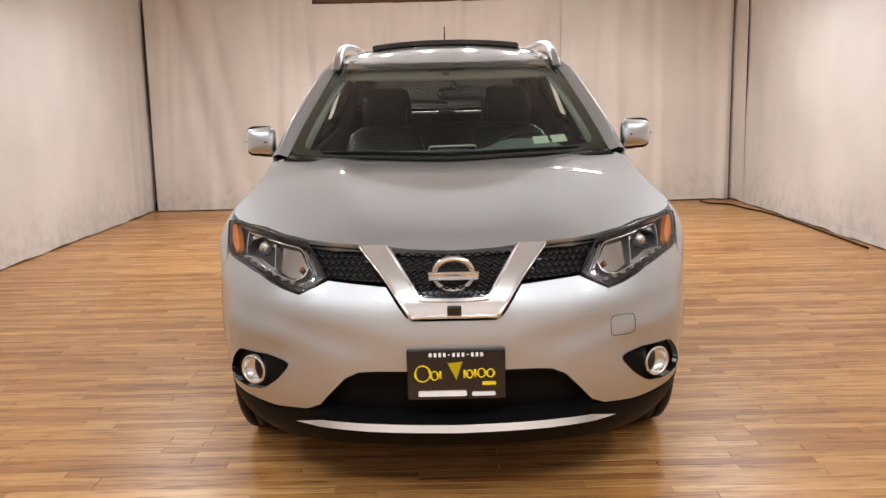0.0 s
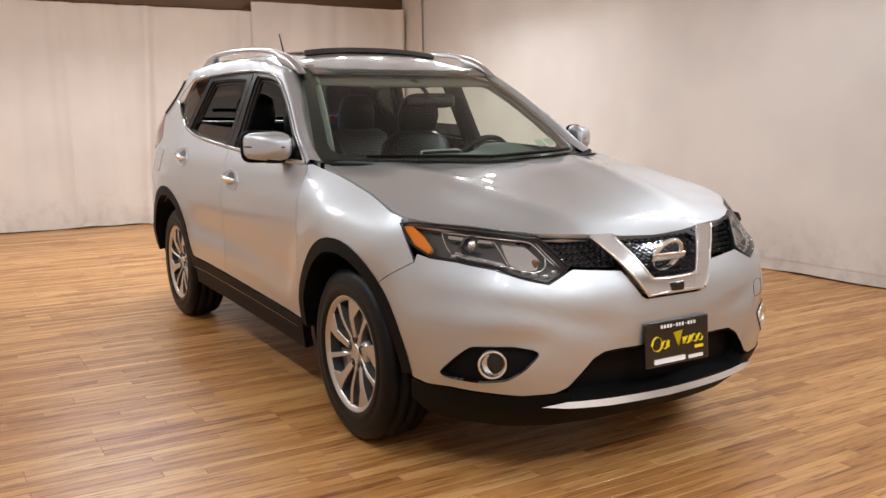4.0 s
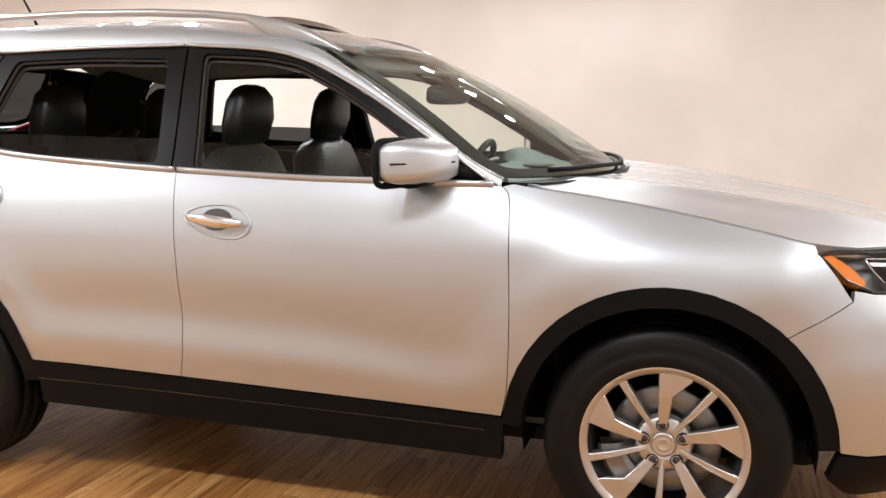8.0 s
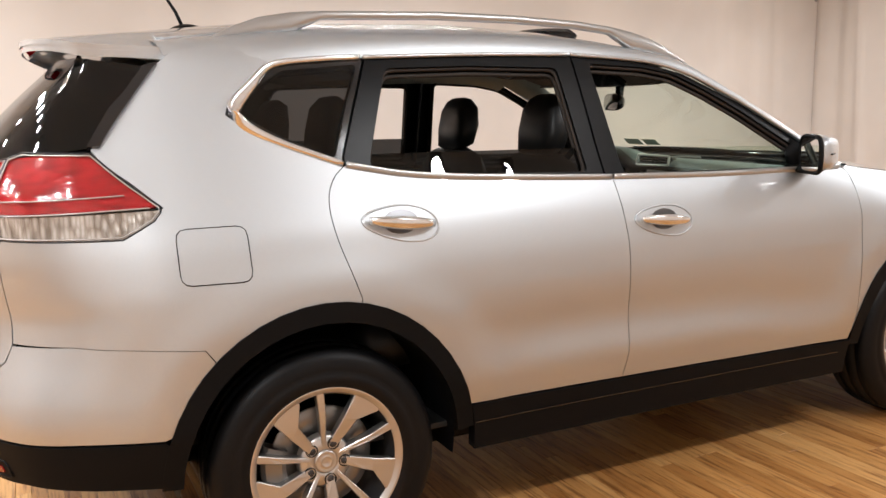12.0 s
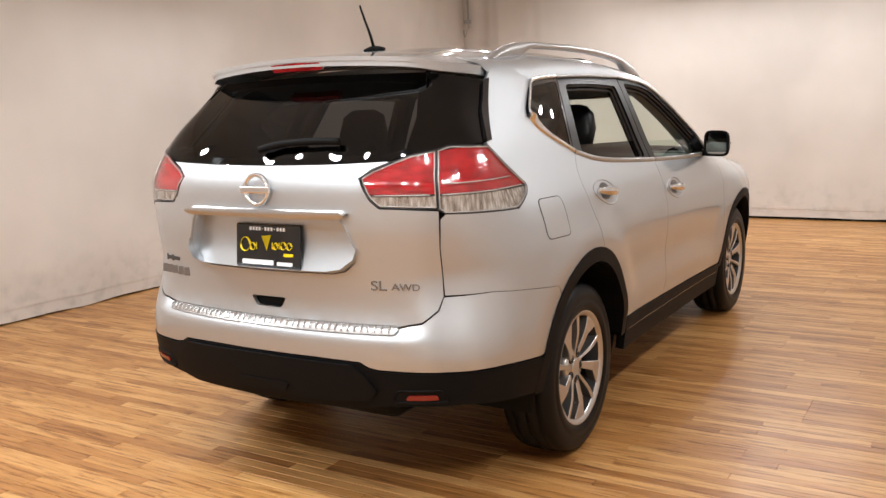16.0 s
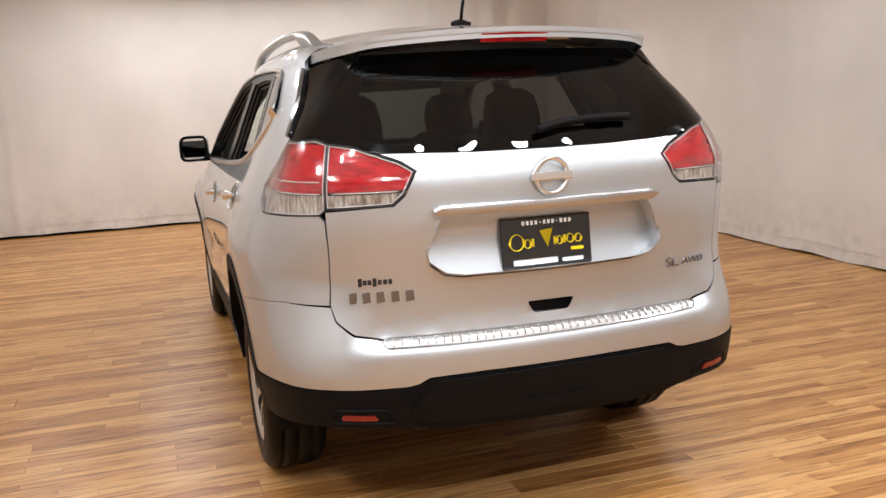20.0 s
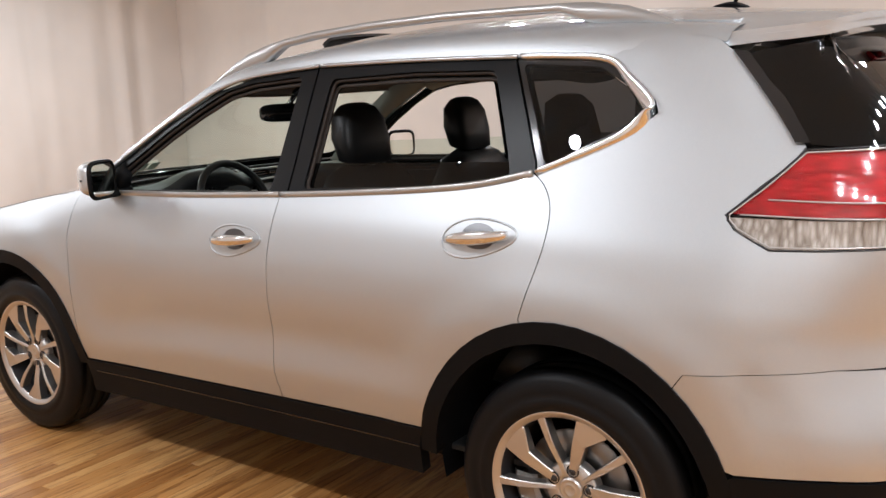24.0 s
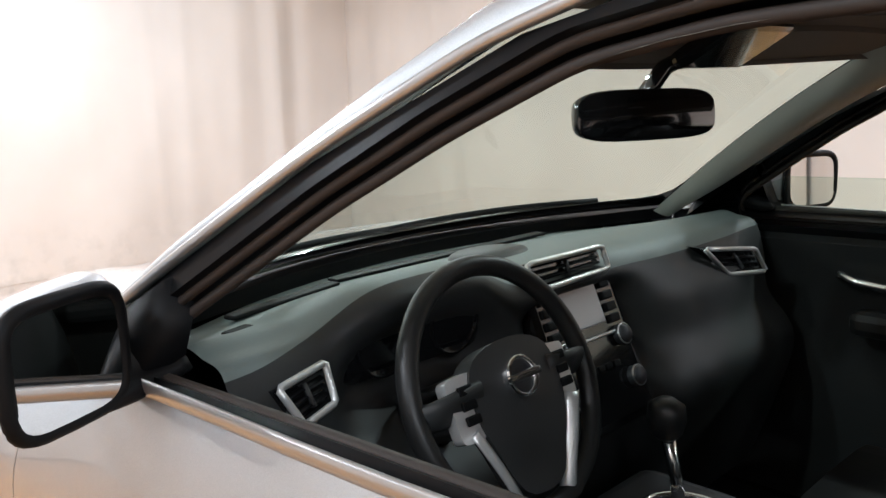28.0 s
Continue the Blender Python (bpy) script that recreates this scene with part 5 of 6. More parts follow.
# ---- inside the car ----
def cushion(rings, n=20, power=.55):
    """A padded form from rings of (centre, half width, half depth, direction of depth, across)."""
    v, f = [], []
    for c, a, b, u, w in rings:
        c, u, w = Vector(c), Vector(u).normalized(), Vector(w).normalized()
        for k in range(n):
            t = 2 * math.pi * k / n
            v.append(c + w * a * math.copysign(abs(math.cos(t)) ** power, math.cos(t)) + u * b * math.copysign(abs(math.sin(t)) ** power, math.sin(t)))
    for i in range(len(rings) - 1):
        for k in range(n):
            l = (k + 1) % n
            f.append((i * n + k, i * n + l, (i + 1) * n + l, (i + 1) * n + k))
    f += [tuple(range(n))[::-1], tuple((len(rings) - 1) * n + k for k in range(n))]
    return v, f


AX = (1, 0, 0)
for x in (.37, -.37):
    seat = mesh_part("front_seat", *cushion([((x, -.28, .60), .20, .05, (0, 0, 1), AX), ((x, -.26, .62), .245, .085, (0, 0, 1), AX), ((x, -.05, .61), .255, .09, (0, 0, 1), AX), ((x, .18, .59), .25, .09, (0, 0, 1), AX), ((x, .22, .59), .2, .06, (0, 0, 1), AX)]), LEATHER, car, "black leather front seat")
    lean = (0, 1, -.35)
    rows = [(.60, .14, .19, .07), (.64, .15, .245, .10), (.85, .20, .26, .105), (1.05, .265, .25, .10), (1.17, .29, .21, .085), (1.215, .30, .15, .05)]
    mesh_part("backrest", *cushion([((x, y, z), a, b, lean, AX) for z, y, a, b in rows]), LEATHER, seat)
    rows = [(1.225, .268, .09, .03), (1.24, .262, .125, .05), (1.32, .245, .135, .06), (1.40, .235, .12, .055), (1.44, .235, .085, .035), (1.452, .236, .05, .015)]
    mesh_part("headrest", *cushion([((x, y, z), a, b, (0, 1, -.15), AX) for z, y, a, b in rows]), LEATHER, seat, "black leather headrest")
    for dx in (-.06, .06):
        mesh_part("headrest_post", *tube([(x + dx, .285, 1.17), (x + dx, .265, 1.25)], .007, 8), CHROME, seat)
bench = mesh_part("rear_seat", *cushion([((0, .72, .62), .55, .05, (0, 0, 1), AX), ((0, .76, .63), .62, .10, (0, 0, 1), AX), ((0, 1.1, .62), .63, .10, (0, 0, 1), AX), ((0, 1.15, .62), .6, .07, (0, 0, 1), AX)], power=.35), LEATHER, car, "black leather rear bench")
mesh_part("backrest", *cushion([((0, y, z), a, b, (0, 1, -.35), AX) for z, y, a, b in ((.62, .98, .55, .08), (.68, 1.0, .62, .10), (.95, 1.08, .62, .10), (1.17, 1.15, .60, .09), (1.22, 1.165, .55, .05))], power=.3), LEATHER, bench)
for x, w in ((.37, .13), (-.37, .13), (0, .11)):
    top = 1.47 if x else 1.30
    mesh_part("headrest", *cushion([((x, y, z), a, b, (0, 1, -.15), AX) for z, y, a, b in ((1.215, 1.15, w * .7, .03), (1.24, 1.145, w, .055), ((1.24 + top) / 2, 1.13, w, .06), (top - .03, 1.12, w * .85, .05), (top, 1.12, w * .5, .02))]), LEATHER, bench, "black leather headrest")
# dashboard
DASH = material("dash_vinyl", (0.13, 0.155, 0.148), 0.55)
grain(DASH, 420, .4, .0008)


def dash(x, s):
    a = abs(x) / .74
    pts = [(-1.06 + .22 * a ** 2, 1.085), (-.9 + .14 * a ** 2, 1.108), (-.75 + .05 * a, 1.13), (-.655, 1.135 - .012 * a), (-.61, 1.11), (-.585, 1.04), (-.57, .95), (-.50, .85), (-.53, .70), (-.6, .5)]
    y, z = smooth_dash(pts, s)
    hood = math.exp(-((x - .385) / .17) ** 4)
    k = math.exp(-((s - 3.0) / 1.3) ** 2)
    y += hood * .035 * math.exp(-((s - 3.7) / 1.1) ** 2)
    z += hood * .052 * k
    y += .05 * math.exp(-((x + .42) / .22) ** 4) * math.exp(-((s - 5.8) / 1.6) ** 2)
    y -= .07 * math.exp(-(x / .15) ** 4) * step(4.3, 5.0, s)
    y -= hood * .10 * math.exp(-((s - 5.2) / .8) ** 2)
    return x, y, z


def smooth_dash(pts, s):
    i = min(int(s), len(pts) - 2)
    t = s - i
    q = [np.array(pts[max(min(j, len(pts) - 1), 0)]) for j in (i - 1, i, i + 1, i + 2)]
    return .5 * (2 * q[1] + (q[2] - q[0]) * t + (2 * q[0] - 5 * q[1] + 4 * q[2] - q[3]) * t * t + (3 * q[1] - 3 * q[2] + q[3] - q[0]) * t ** 3)


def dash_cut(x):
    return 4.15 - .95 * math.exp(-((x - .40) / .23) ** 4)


def dash_grid(lo, hi, nx=75, ns=32):
    v = [dash(x, lo(x) + (hi(x) - lo(x)) * j / (ns - 1)) for x in [-.74 + 1.48 * i / (nx - 1) for i in range(nx)] for j in range(ns)]
    return v, [(i * ns + j, (i + 1) * ns + j, (i + 1) * ns + j + 1, i * ns + j + 1) for i in range(nx - 1) for j in range(ns - 1)]


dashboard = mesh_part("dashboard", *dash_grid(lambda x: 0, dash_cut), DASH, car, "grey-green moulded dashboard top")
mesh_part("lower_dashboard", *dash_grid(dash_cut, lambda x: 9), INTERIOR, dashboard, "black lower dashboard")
part("defroster", bm_box(.0, -.93, 1.108, .62, .03, .006, .002), CLAD, dashboard)
part("defroster", bm_box(.46, -.865, 1.112, .26, .025, .008, .003, turn=pose(0, 0, 0, 0, 0, 12)), CLAD, dashboard)
v, f = lathe([(.0, .1), (.006, .095), (.007, .0005)], 30, "z")
mesh_part("speaker_cover", [(x * 1.0 + .02, y * .6 - .80, z + 1.126) for x, y, z in v], f, INTERIOR, dashboard)
# instrument nacelle
part("instrument_cowl", bm_box(.385, -.65, 1.09, .30, .06, .13, .03), GLOSS, dashboard)
for x in (.46, .31):
    v, f = lathe([(.0, .055), (.012, .055), (.012, .05), (.004, .048), (.003, .0005)], 32, "y")
    mesh_part("gauge", [(a + x, b - .628, c + 1.088) for a, b, c in v], f, GLOSS, dashboard)


def vent(corners, slats=4):
    """A framed vent between four corners: top, top, bottom, bottom going round."""
    a, b, c, d = (Vector(p) for p in corners)
    out = (c - a).cross(b - d).normalized()
    out = out if out.y > 0 else -out
    ring = []
    for p, q in ((a, b), (b, c), (c, d), (d, a)):
        for t in (.06, .3, .5, .7, .94):
            ring.append(p + (q - p) * t + out * .006)
    fr = mesh_part("air_vent", *tube(ring, .0055, 8, True), PALE, dashboard, "silver-framed air vent")
    back = [p - out * .008 for p in (a, b, c, d)]
    mesh_part("vent_back", back + [p - out * .04 for p in (a, b, c, d)], [(0, 1, 2, 3), (3, 2, 1, 0), (0, 1, 5, 4), (1, 2, 6, 5), (2, 3, 7, 6), (3, 0, 4, 7)], GLOSS, fr, smooth=False)
    for i in range(slats):
        t = (i + .5) / slats
        p, q = a + (d - a) * t, b + (c - b) * t
        mesh_part("vent_slat", *tube([p + (q - p) * .07 - out * .002, p + (q - p) * .93 - out * .002], [(.006, .0025)] * 2, 6), CLAD, fr)
    m0, m1 = (a + b) / 2, (c + d) / 2
    mesh_part("vent_slider", *tube([m0 + (m1 - m0) * .2, m0 + (m1 - m0) * .8], [(.004, .006)] * 2, 6), INTERIOR, fr)


vent([(.133, -.618, 1.149), (-.092, -.618, 1.147), (-.097, -.605, 1.105), (.133, -.605, 1.10)])
vent([(-.375, -.554, 1.106), (-.595, -.545, 1.074), (-.64, -.538, 1.016), (-.485, -.552, 1.032)])
vent([(0.682, -0.582, 1.083), (0.592, -0.600, 1.093), (0.592, -0.580, 1.040), (0.654, -0.567, 1.029)], 5)
part("side_vent", bm_box(.635, -.715, 1.122, .05, .05, .012, .003, turn=pose(0, 0, 0, 0, 0, 14)), CLAD, dashboard)
# centre stack
STK = Matrix.Translation((0, -.60, .955)) @ pose(0, 0, 0, 24, 0, 0)
panel = part("control_panel", bm_box(0, 0, 0, .27, .08, .30, .02, turn=STK.to_3x3().to_4x4()), GLOSS, car, "gloss black control panel with a touch screen")
panel.matrix_local = Matrix.Translation(STK.translation)
SCREEN = material("grey_screen", (0.42, 0.40, 0.40), 0.25)


def on_panel(name, x, z, sx, sz, mat, sy=.01, d=.042, label=""):
    ob = part(name, bm_box(0, 0, 0, sx, sy, sz, .003), mat, car, label)
    ob.parent = panel
    ob.matrix_local = STK.to_3x3().to_4x4() @ Matrix.Translation((x, d, z))
    return ob


on_panel("display", .002, .085, .125, .082, SCREEN, .008, .041, "pale touch screen")
for k in range(4):
    on_panel("button", -.088, .115 - k * .023, .032, .017, CLAD)
    on_panel("button", .092, .115 - k * .023, .032, .017, CLAD)
on_panel("disc_slot", 0, .139, .15, .006, CLAD)
on_panel("panel_trim", 0, .022, .21, .007, SATIN)
for k in range(5):
    on_panel("button", -.048 + k * .024, -.035, .02, .014, CLAD)
for x, z in ((-.09, .012), (.092, .012), (-.09, -.07), (.09, -.07)):
    v, f = lathe([(-.004, .02), (.012, .018), (.018, .015), (.018, .0005)], 22, "y")
    kn = mesh_part("knob", v, f, DARKALLOY, panel)
    kn.matrix_local = STK.to_3x3().to_4x4() @ Matrix.Translation((x, .042, z))
    v, f = lathe([(.010, .0205), (.013, .0205), (.013, .019)], 22, "y")
    kr = mesh_part("knob_ring", v, f, SATIN, kn)
# console and shifter
console = part("console", bm_box(.0, -.10, .62, .24, .86, .22, .04, seg=3), INTERIOR, car, "black centre console")
part("armrest", bm_box(.0, .20, .765, .2, .32, .07, .03, seg=3), LEATHER, console)
mesh_part("shifter", *tube([(.035, -.36, .74), (.037, -.37, .80), (.04, -.385, .87)], [.013, .011, .012], 10), CHROME, console, "chrome gear lever")
mesh_part("shifter_knob", *cushion([((.041, -.388, z), a, a * 1.15, (0, 1, 0), AX) for z, a in ((.865, .015), (.875, .024), (.90, .03), (.925, .028), (.937, .012))], 16, 1), LEATHER, console)
ring = [(.035 + .07 * math.cos(t), -.34 + .085 * math.sin(t), .738) for t in [2 * math.pi * i / 30 for i in range(30)]]
mesh_part("shifter_ring", *tube(ring, .007, 8, True), CHROME, console)
# steering wheel
SWM = Matrix.Translation((.395, -.428, 1.047)) @ pose(0, 0, 0, 24, 0, 0)
ring = [SWM @ Vector((.178 * math.cos(t), -.01, .178 * math.sin(t))) for t in [2 * math.pi * i / 48 for i in range(48)]]
sw = mesh_part("steering_wheel", *tube(ring, .0155, 12, True), LEATHER, car, "black leather steering wheel")
pad = [(-.088, .04), (-.05, .062), (0, .068), (.05, .062), (.088, .04), (.092, -.03), (.068, -.09), (.04, -.15), (-.04, -.15), (-.068, -.09), (-.092, -.03)]
mesh_part("wheel_pad", *sheet(rounded(pad, .03), lambda a, b: tuple(SWM @ Vector((-a, .018 - .7 * (a * a + min(b * b, .01)) - .06 * max(0, -b - .08), b))), gap=.02, edge=.02, thick=.04), INTERIOR, sw)
for s in (1, -1):
    mesh_part("wheel_spoke", *sheet(rounded([(s * .076, .040), (s * .126, .036), (s * .124, -.050), (s * .082, -.052)], .01), lambda a, b: tuple(SWM @ Vector((-a, .012 - abs(a) * .06, b))), gap=.03, edge=.02, thick=.02), PALE, sw, "silver spoke with buttons")
    mesh_part("wheel_spoke", *tube([SWM @ Vector((s * .07, .0, .0)), SWM @ Vector((s * .13, -.006, -.002)), SWM @ Vector((s * .18, -.01, 0))], [(.012, .03), (.01, .026), (.009, .02)], 10), INTERIOR, sw)
    for k in range(3):
        b = part("wheel_button", bm_box(0, 0, 0, .026, .006, .013, .002), CLAD, sw)
        b.matrix_local = SWM @ Matrix.Translation((s * .1, .012, .018 - k * .02))
    mesh_part("wheel_spoke", *tube(smooth_line([SWM @ Vector((s * .104, .010, -.04)), SWM @ Vector((s * .082, .008, -.085)), SWM @ Vector((s * .060, .002, -.13)), SWM @ Vector((s * .045, -.006, -.172))], 3), [(.012, .005)] * 10, 8), PALE, sw, "silver lower spoke")
b = badge("badge", (.378, -.43, 1.045), Matrix(), .03, sw)
b.matrix_local = SWM @ Matrix.Translation((0, .022, .01)) @ pose(0, 0, 0, 0, 0, 0)
mesh_part("steering_column", *tube([SWM @ Vector((0, -.02, 0)), SWM @ Vector((0, -.22, -.02))], .045, 14), INTERIOR, sw)
for s in (1, -1):
    mesh_part("stalk", *tube([SWM @ Vector((s * .03, -.06, .01)), SWM @ Vector((s * .16, -.05, .03))], .008, 8), CLAD, sw)
# interior mirror, visors, roof console
m = Matrix.Translation((.077, -.418, 1.407)) @ pose(0, 0, 0, 6, 0, -22)
iv = mesh_part("interior_mirror", *cushion([(m @ Vector((0, d, 0)), a, b, m.to_3x3() @ Vector((0, 0, 1)), m.to_3x3() @ Vector((1, 0, 0))) for d, a, b in ((-.035, .06, .015), (-.03, .10, .028), (-.01, .13, .038), (.005, .132, .04), (.009, .128, .037))], 28, .5), GLOSS, car, "black interior mirror on the windscreen")
mesh_part("mirror_arm", *tube([m @ Vector((0, -.03, .01)), (.02, -.42, 1.48), (.0, -.36, 1.51)], [(.02, .01), (.022, .012), (.03, .014)], 8), GLOSS, iv)
part("sensor_box", bm_box(0, -.315, 1.515, .2, .12, .03, .012, turn=pose(0, 0, 0, 32, 0, 0)), GLOSS, iv)
for x in (.34, -.34):
    part("sun_visor", bm_box(x, -.20, 1.572, .38, .15, .018, .008, turn=pose(0, 0, 0, 18, 0, 0)), HEADLINER, car, "grey sun visor")
part("roof_console", bm_box(0, -.08, 1.585, .22, .22, .035, .012, turn=pose(0, 0, 0, 10, 0, 0)), HEADLINER, car, "beige roof console")
part("map_lamp", bm_box(0, -.05, 1.567, .12, .03, .012, .004), WHITE, car)
# passenger and driver door pulls
for s in (1, -1):
    mesh_part("inner_handle", *tube([Vector((s * .775, y, z)) for y, z in ((-.42, 1.0), (-.38, .985), (-.32, .98), (-.26, .985))], [(.01, .012)] * 4, 8), CHROME, car, "chrome inner door handle")
    part("door_armrest", bm_box(s * .755, -.1, .90, .07, .55, .06, .02), INTERIOR, car)
part("cargo_cover", bm_box(0, 1.75, 1.0, 1.2, .75, .03, .01), INTERIOR, car)
part("firewall", bm_box(0, -1.0, .72, 1.3, .06, .72, .02), CLAD, car)
sticker = material("pale_sticker", (.55, .6, .5), .6)
for i, u in enumerate((-.70 + 0, -.58)):
    q = [screen(-u + d, w) for d, w in ((-.05, .09), (.05, .09), (.05, .15), (-.05, .15))]
    mesh_part("inspection_sticker", [Vector(p) + Vector((0, .006, -.004)) for p in q], [(0, 1, 2, 3)], sticker, windscreen, "small pale inspection sticker")

# ---- the room ----
def canvas_material(name, base, dirt):
    m = material(name, base, .92, spec=.2)
    co = node(m, "ShaderNodeTexCoord")
    big, fine, low = node(m, "ShaderNodeTexNoise", Scale=.9, Detail=3.0), node(m, "ShaderNodeTexNoise", Scale=9.0, Detail=6.0), node(m, "ShaderNodeSeparateXYZ")
    for n in (big, fine, low):
        wire(m, co, "Object", n, 0)
    tint = ramp(m, [(.3, tuple(c * .88 for c in base)), (.7, tuple(min(c * 1.05, .85) for c in base))])
    wire(m, big, 0, tint, 0)
    # grime splashed along the hem
    hem = node(m, "ShaderNodeMapRange")
    hem.inputs["From Min"].default_value, hem.inputs["From Max"].default_value = .55, 0.0
    wire(m, low, "Z", hem, 0)
    mul = node(m, "ShaderNodeMath")
    mul.operation = "MULTIPLY"
    spots = ramp(m, [(.45, (0, 0, 0)), (.78, (.6, .6, .6))])
    wire(m, fine, 0, spots, 0)
    wire(m, hem, 0, mul, 0)
    wire(m, spots, 0, mul, 1)
    mix = node(m, "ShaderNodeMix")
    mix.data_type = "RGBA"
    m.node_tree.links.new(mul.outputs[0], mix.inputs[0])
    m.node_tree.links.new(tint.outputs[0], mix.inputs[6])
    mix.inputs[7].default_value = (*dirt, 1)
    m.node_tree.links.new(mix.outputs[2], bsdf(m).inputs["Base Color"])
    weave, bump = node(m, "ShaderNodeTexNoise", Scale=320.0, Detail=2.0), node(m, "ShaderNodeBump", Strength=.1, Distance=.0006)
    wire(m, co, "Object", weave, 0)
    wire(m, weave, 0, bump, "Height")
    wire(m, bump, 0, bsdf(m), "Normal")
    return m


CANVAS = canvas_material("white_canvas", (.72, .68, .64), (.40, .38, .35))
CURTAIN = canvas_material("hung_canvas", (.75, .69, .63), (.45, .42, .37))
BROWN = material("brown_boards", (.16, .085, .04), .6)
grain(BROWN, 40, .3, .002, stretch=(.2, 1, 1))
CEILING = material("ceiling_paint", (.70, .77, .84), .9)


def cloth(name, a, b, z0, z1, folds, rough, mat, seed, nx=120, nz=36, parent=None):
    """A hung sheet from a to b on plan; folds: (place along, width, depth, lean) of vertical folds."""
    a, b = Vector((*a, 0)), Vector((*b, 0))
    d = b - a
    long = d.length
    d.normalize()
    out = Vector((-d.y, d.x, 0))
    v, f = [], []
    for i in range(nx + 1):
        s = long * i / nx
        for j in range(nz + 1):
            z = z0 + (z1 - z0) * j / nz
            k = (z - z0) / (z1 - z0)
            o = 0.0
            for at, w, deep, lean in folds:
                o += deep * math.exp(-((s - at - lean * (1 - k)) / w) ** 2) * (.35 + .65 * (k if deep > 0 else 1 - .4 * k))
            q = Vector((s * .9 + .35 * z, z * .35, seed))
            o += rough * (noise.noise(q * 1.3) + .5 * noise.noise(Vector((s * 2.6 - z * .9, z * .8, seed + 7))) + .25 * noise.noise(Vector((s * 7, z * 1.6, seed + 3))))
            o += .012 * max(0, 1 - (z - z0) / .25) * noise.noise(Vector((s * 3.1, 0, seed + 5)))
            hem = .018 * noise.noise(Vector((s * 2.3, 1, seed))) * max(0, 1 - (z - z0) / .2)
            p = a + d * s + out * o
            v.append((p.x, p.y, z + hem))
    for i in range(nx):
        for j in range(nz):
            f.append((i * (nz + 1) + j, (i + 1) * (nz + 1) + j, (i + 1) * (nz + 1) + j + 1, i * (nz + 1) + j + 1))
    body_f, hem_f = [g for k, g in enumerate(f) if k % nz], [g for k, g in enumerate(f) if k % nz == 0]
    sheet_ob = mesh_part(name, v, body_f, mat, parent)
    mesh_part("hem", [(p[0] + out.x * .003, p[1] + out.y * .003, p[2]) for p in v], hem_f, mat, sheet_ob)
    w = max(1.0, long / max(1, round(long / 1.52)))
    for c in range(1, int(long / w + .01)):
        i = round(c * w / long * nx)
        sv = []
        for j in range(nz + 1):
            p = Vector(v[i * (nz + 1) + j])
            sv += [p - d * .007 + out * .0015, p + out * .004, p + d * .007 + out * .0015]
        sf = [(j * 3 + e, j * 3 + e + 1, j * 3 + e + 4, j * 3 + e + 3) for j in range(nz) for e in (0, 1)]
        mesh_part("seam", sv, sf, mat, sheet_ob)
    return sheet_ob


def folds_at(seed, spots):
    r = random.Random(seed)
    out = []
    for at, n, spread, deep in spots:
        for _ in range(n):
            out.append((at + r.uniform(-spread, spread), r.uniform(.035, .09), deep * r.uniform(.4, 1) * r.choice((1, -1)), r.uniform(-.12, .12)))
    return out


def wall(name, x, y, sx, sy, label):
    return tagged(part(name, bm_box(x, y, CEIL / 2, sx, sy, CEIL), BROWN, None), label, "wall", kind="structure")


MX, MY = (WEST + EAST) / 2, (SOUTH + NORTH) / 2
wall("wall_west", WEST - .16, MY, .1, NORTH - SOUTH + .6, "brown board wall behind hung canvas")
wall("wall_east", EAST + .16, MY, .1, NORTH - SOUTH + .6, "brown board wall behind hung canvas")
wall("wall_south", MX, SOUTH - .16, EAST - WEST + .2, .1, "brown board wall behind hung canvas")
wall("wall_north", MX, NORTH + .16, EAST - WEST + .2, .1, "brown board wall behind hung canvas")
tagged(part("ceiling", bm_box(MX, MY, CEIL + .05, EAST - WEST + .6, NORTH - SOUTH + .6, .1), CEILING, None), "pale ceiling", "ceiling", kind="structure")


def drape(name, label, *args, **kw):
    return tagged(cloth(name, *args, **kw), label, "drape", "canvas drapes round the room")


drape("canvas_drape", "off-white canvas drape hung along the long wall, grimy hem", (WEST, SOUTH - .09), (WEST, NORTH + .09), .012, CEIL, folds_at(1, [(.5, 5, .4, .035), (1.1, 4, .4, .02), (5, 5, 3, .006), (9.5, 6, 2.5, .007), (12.2, 4, .25, .02)]), .022, CANVAS, 3, nx=220)
drape("canvas_drape", "off-white canvas drape hung along the long wall, soft wrinkles", (EAST, NORTH - .4), (EAST, SOUTH - .09), .012, CEIL, folds_at(2, [(.3, 3, .2, .012), (4.5, 6, 3, .007), (9, 6, 2.5, .007), (11.4, 6, .4, .035)]), .022, CANVAS, 11, nx=220)
drape("canvas_drape", "narrow corner canvas drape with a seam", (EAST - .03, NORTH + .09), (EAST - .02, NORTH - .46), .012, CEIL, folds_at(3, [(.2, 3, .15, .015)]), .012, CURTAIN, 17, nx=24)
drape("canvas_drape", "off-white canvas drape across the end wall, dark gap below", (EAST + .09, SOUTH), (WEST - .09, SOUTH), .03, CEIL, folds_at(4, [(.35, 7, .3, .04), (1.0, 4, .4, .02), (3.6, 4, 2, .006), (6.3, 5, .5, .018), (7.2, 8, .4, .04)]), .02, CANVAS, 23, nx=180)
drape("curtain", "cream canvas curtain with loose diagonal folds", (WEST + .06, NORTH - .03), (-1.668, NORTH - .05), .012, 2.75, folds_at(5, [(.3, 3, .2, .03), (1.2, 4, .7, .014), (2.2, 3, .1, .03)]) + [(.35, .14, .07, .6), (.75, .12, .05, .55), (1.5, .07, .035, .2), (1.75, .06, .04, -.15), (2.05, .05, .045, .1)], .03, CURTAIN, 31, nx=70)
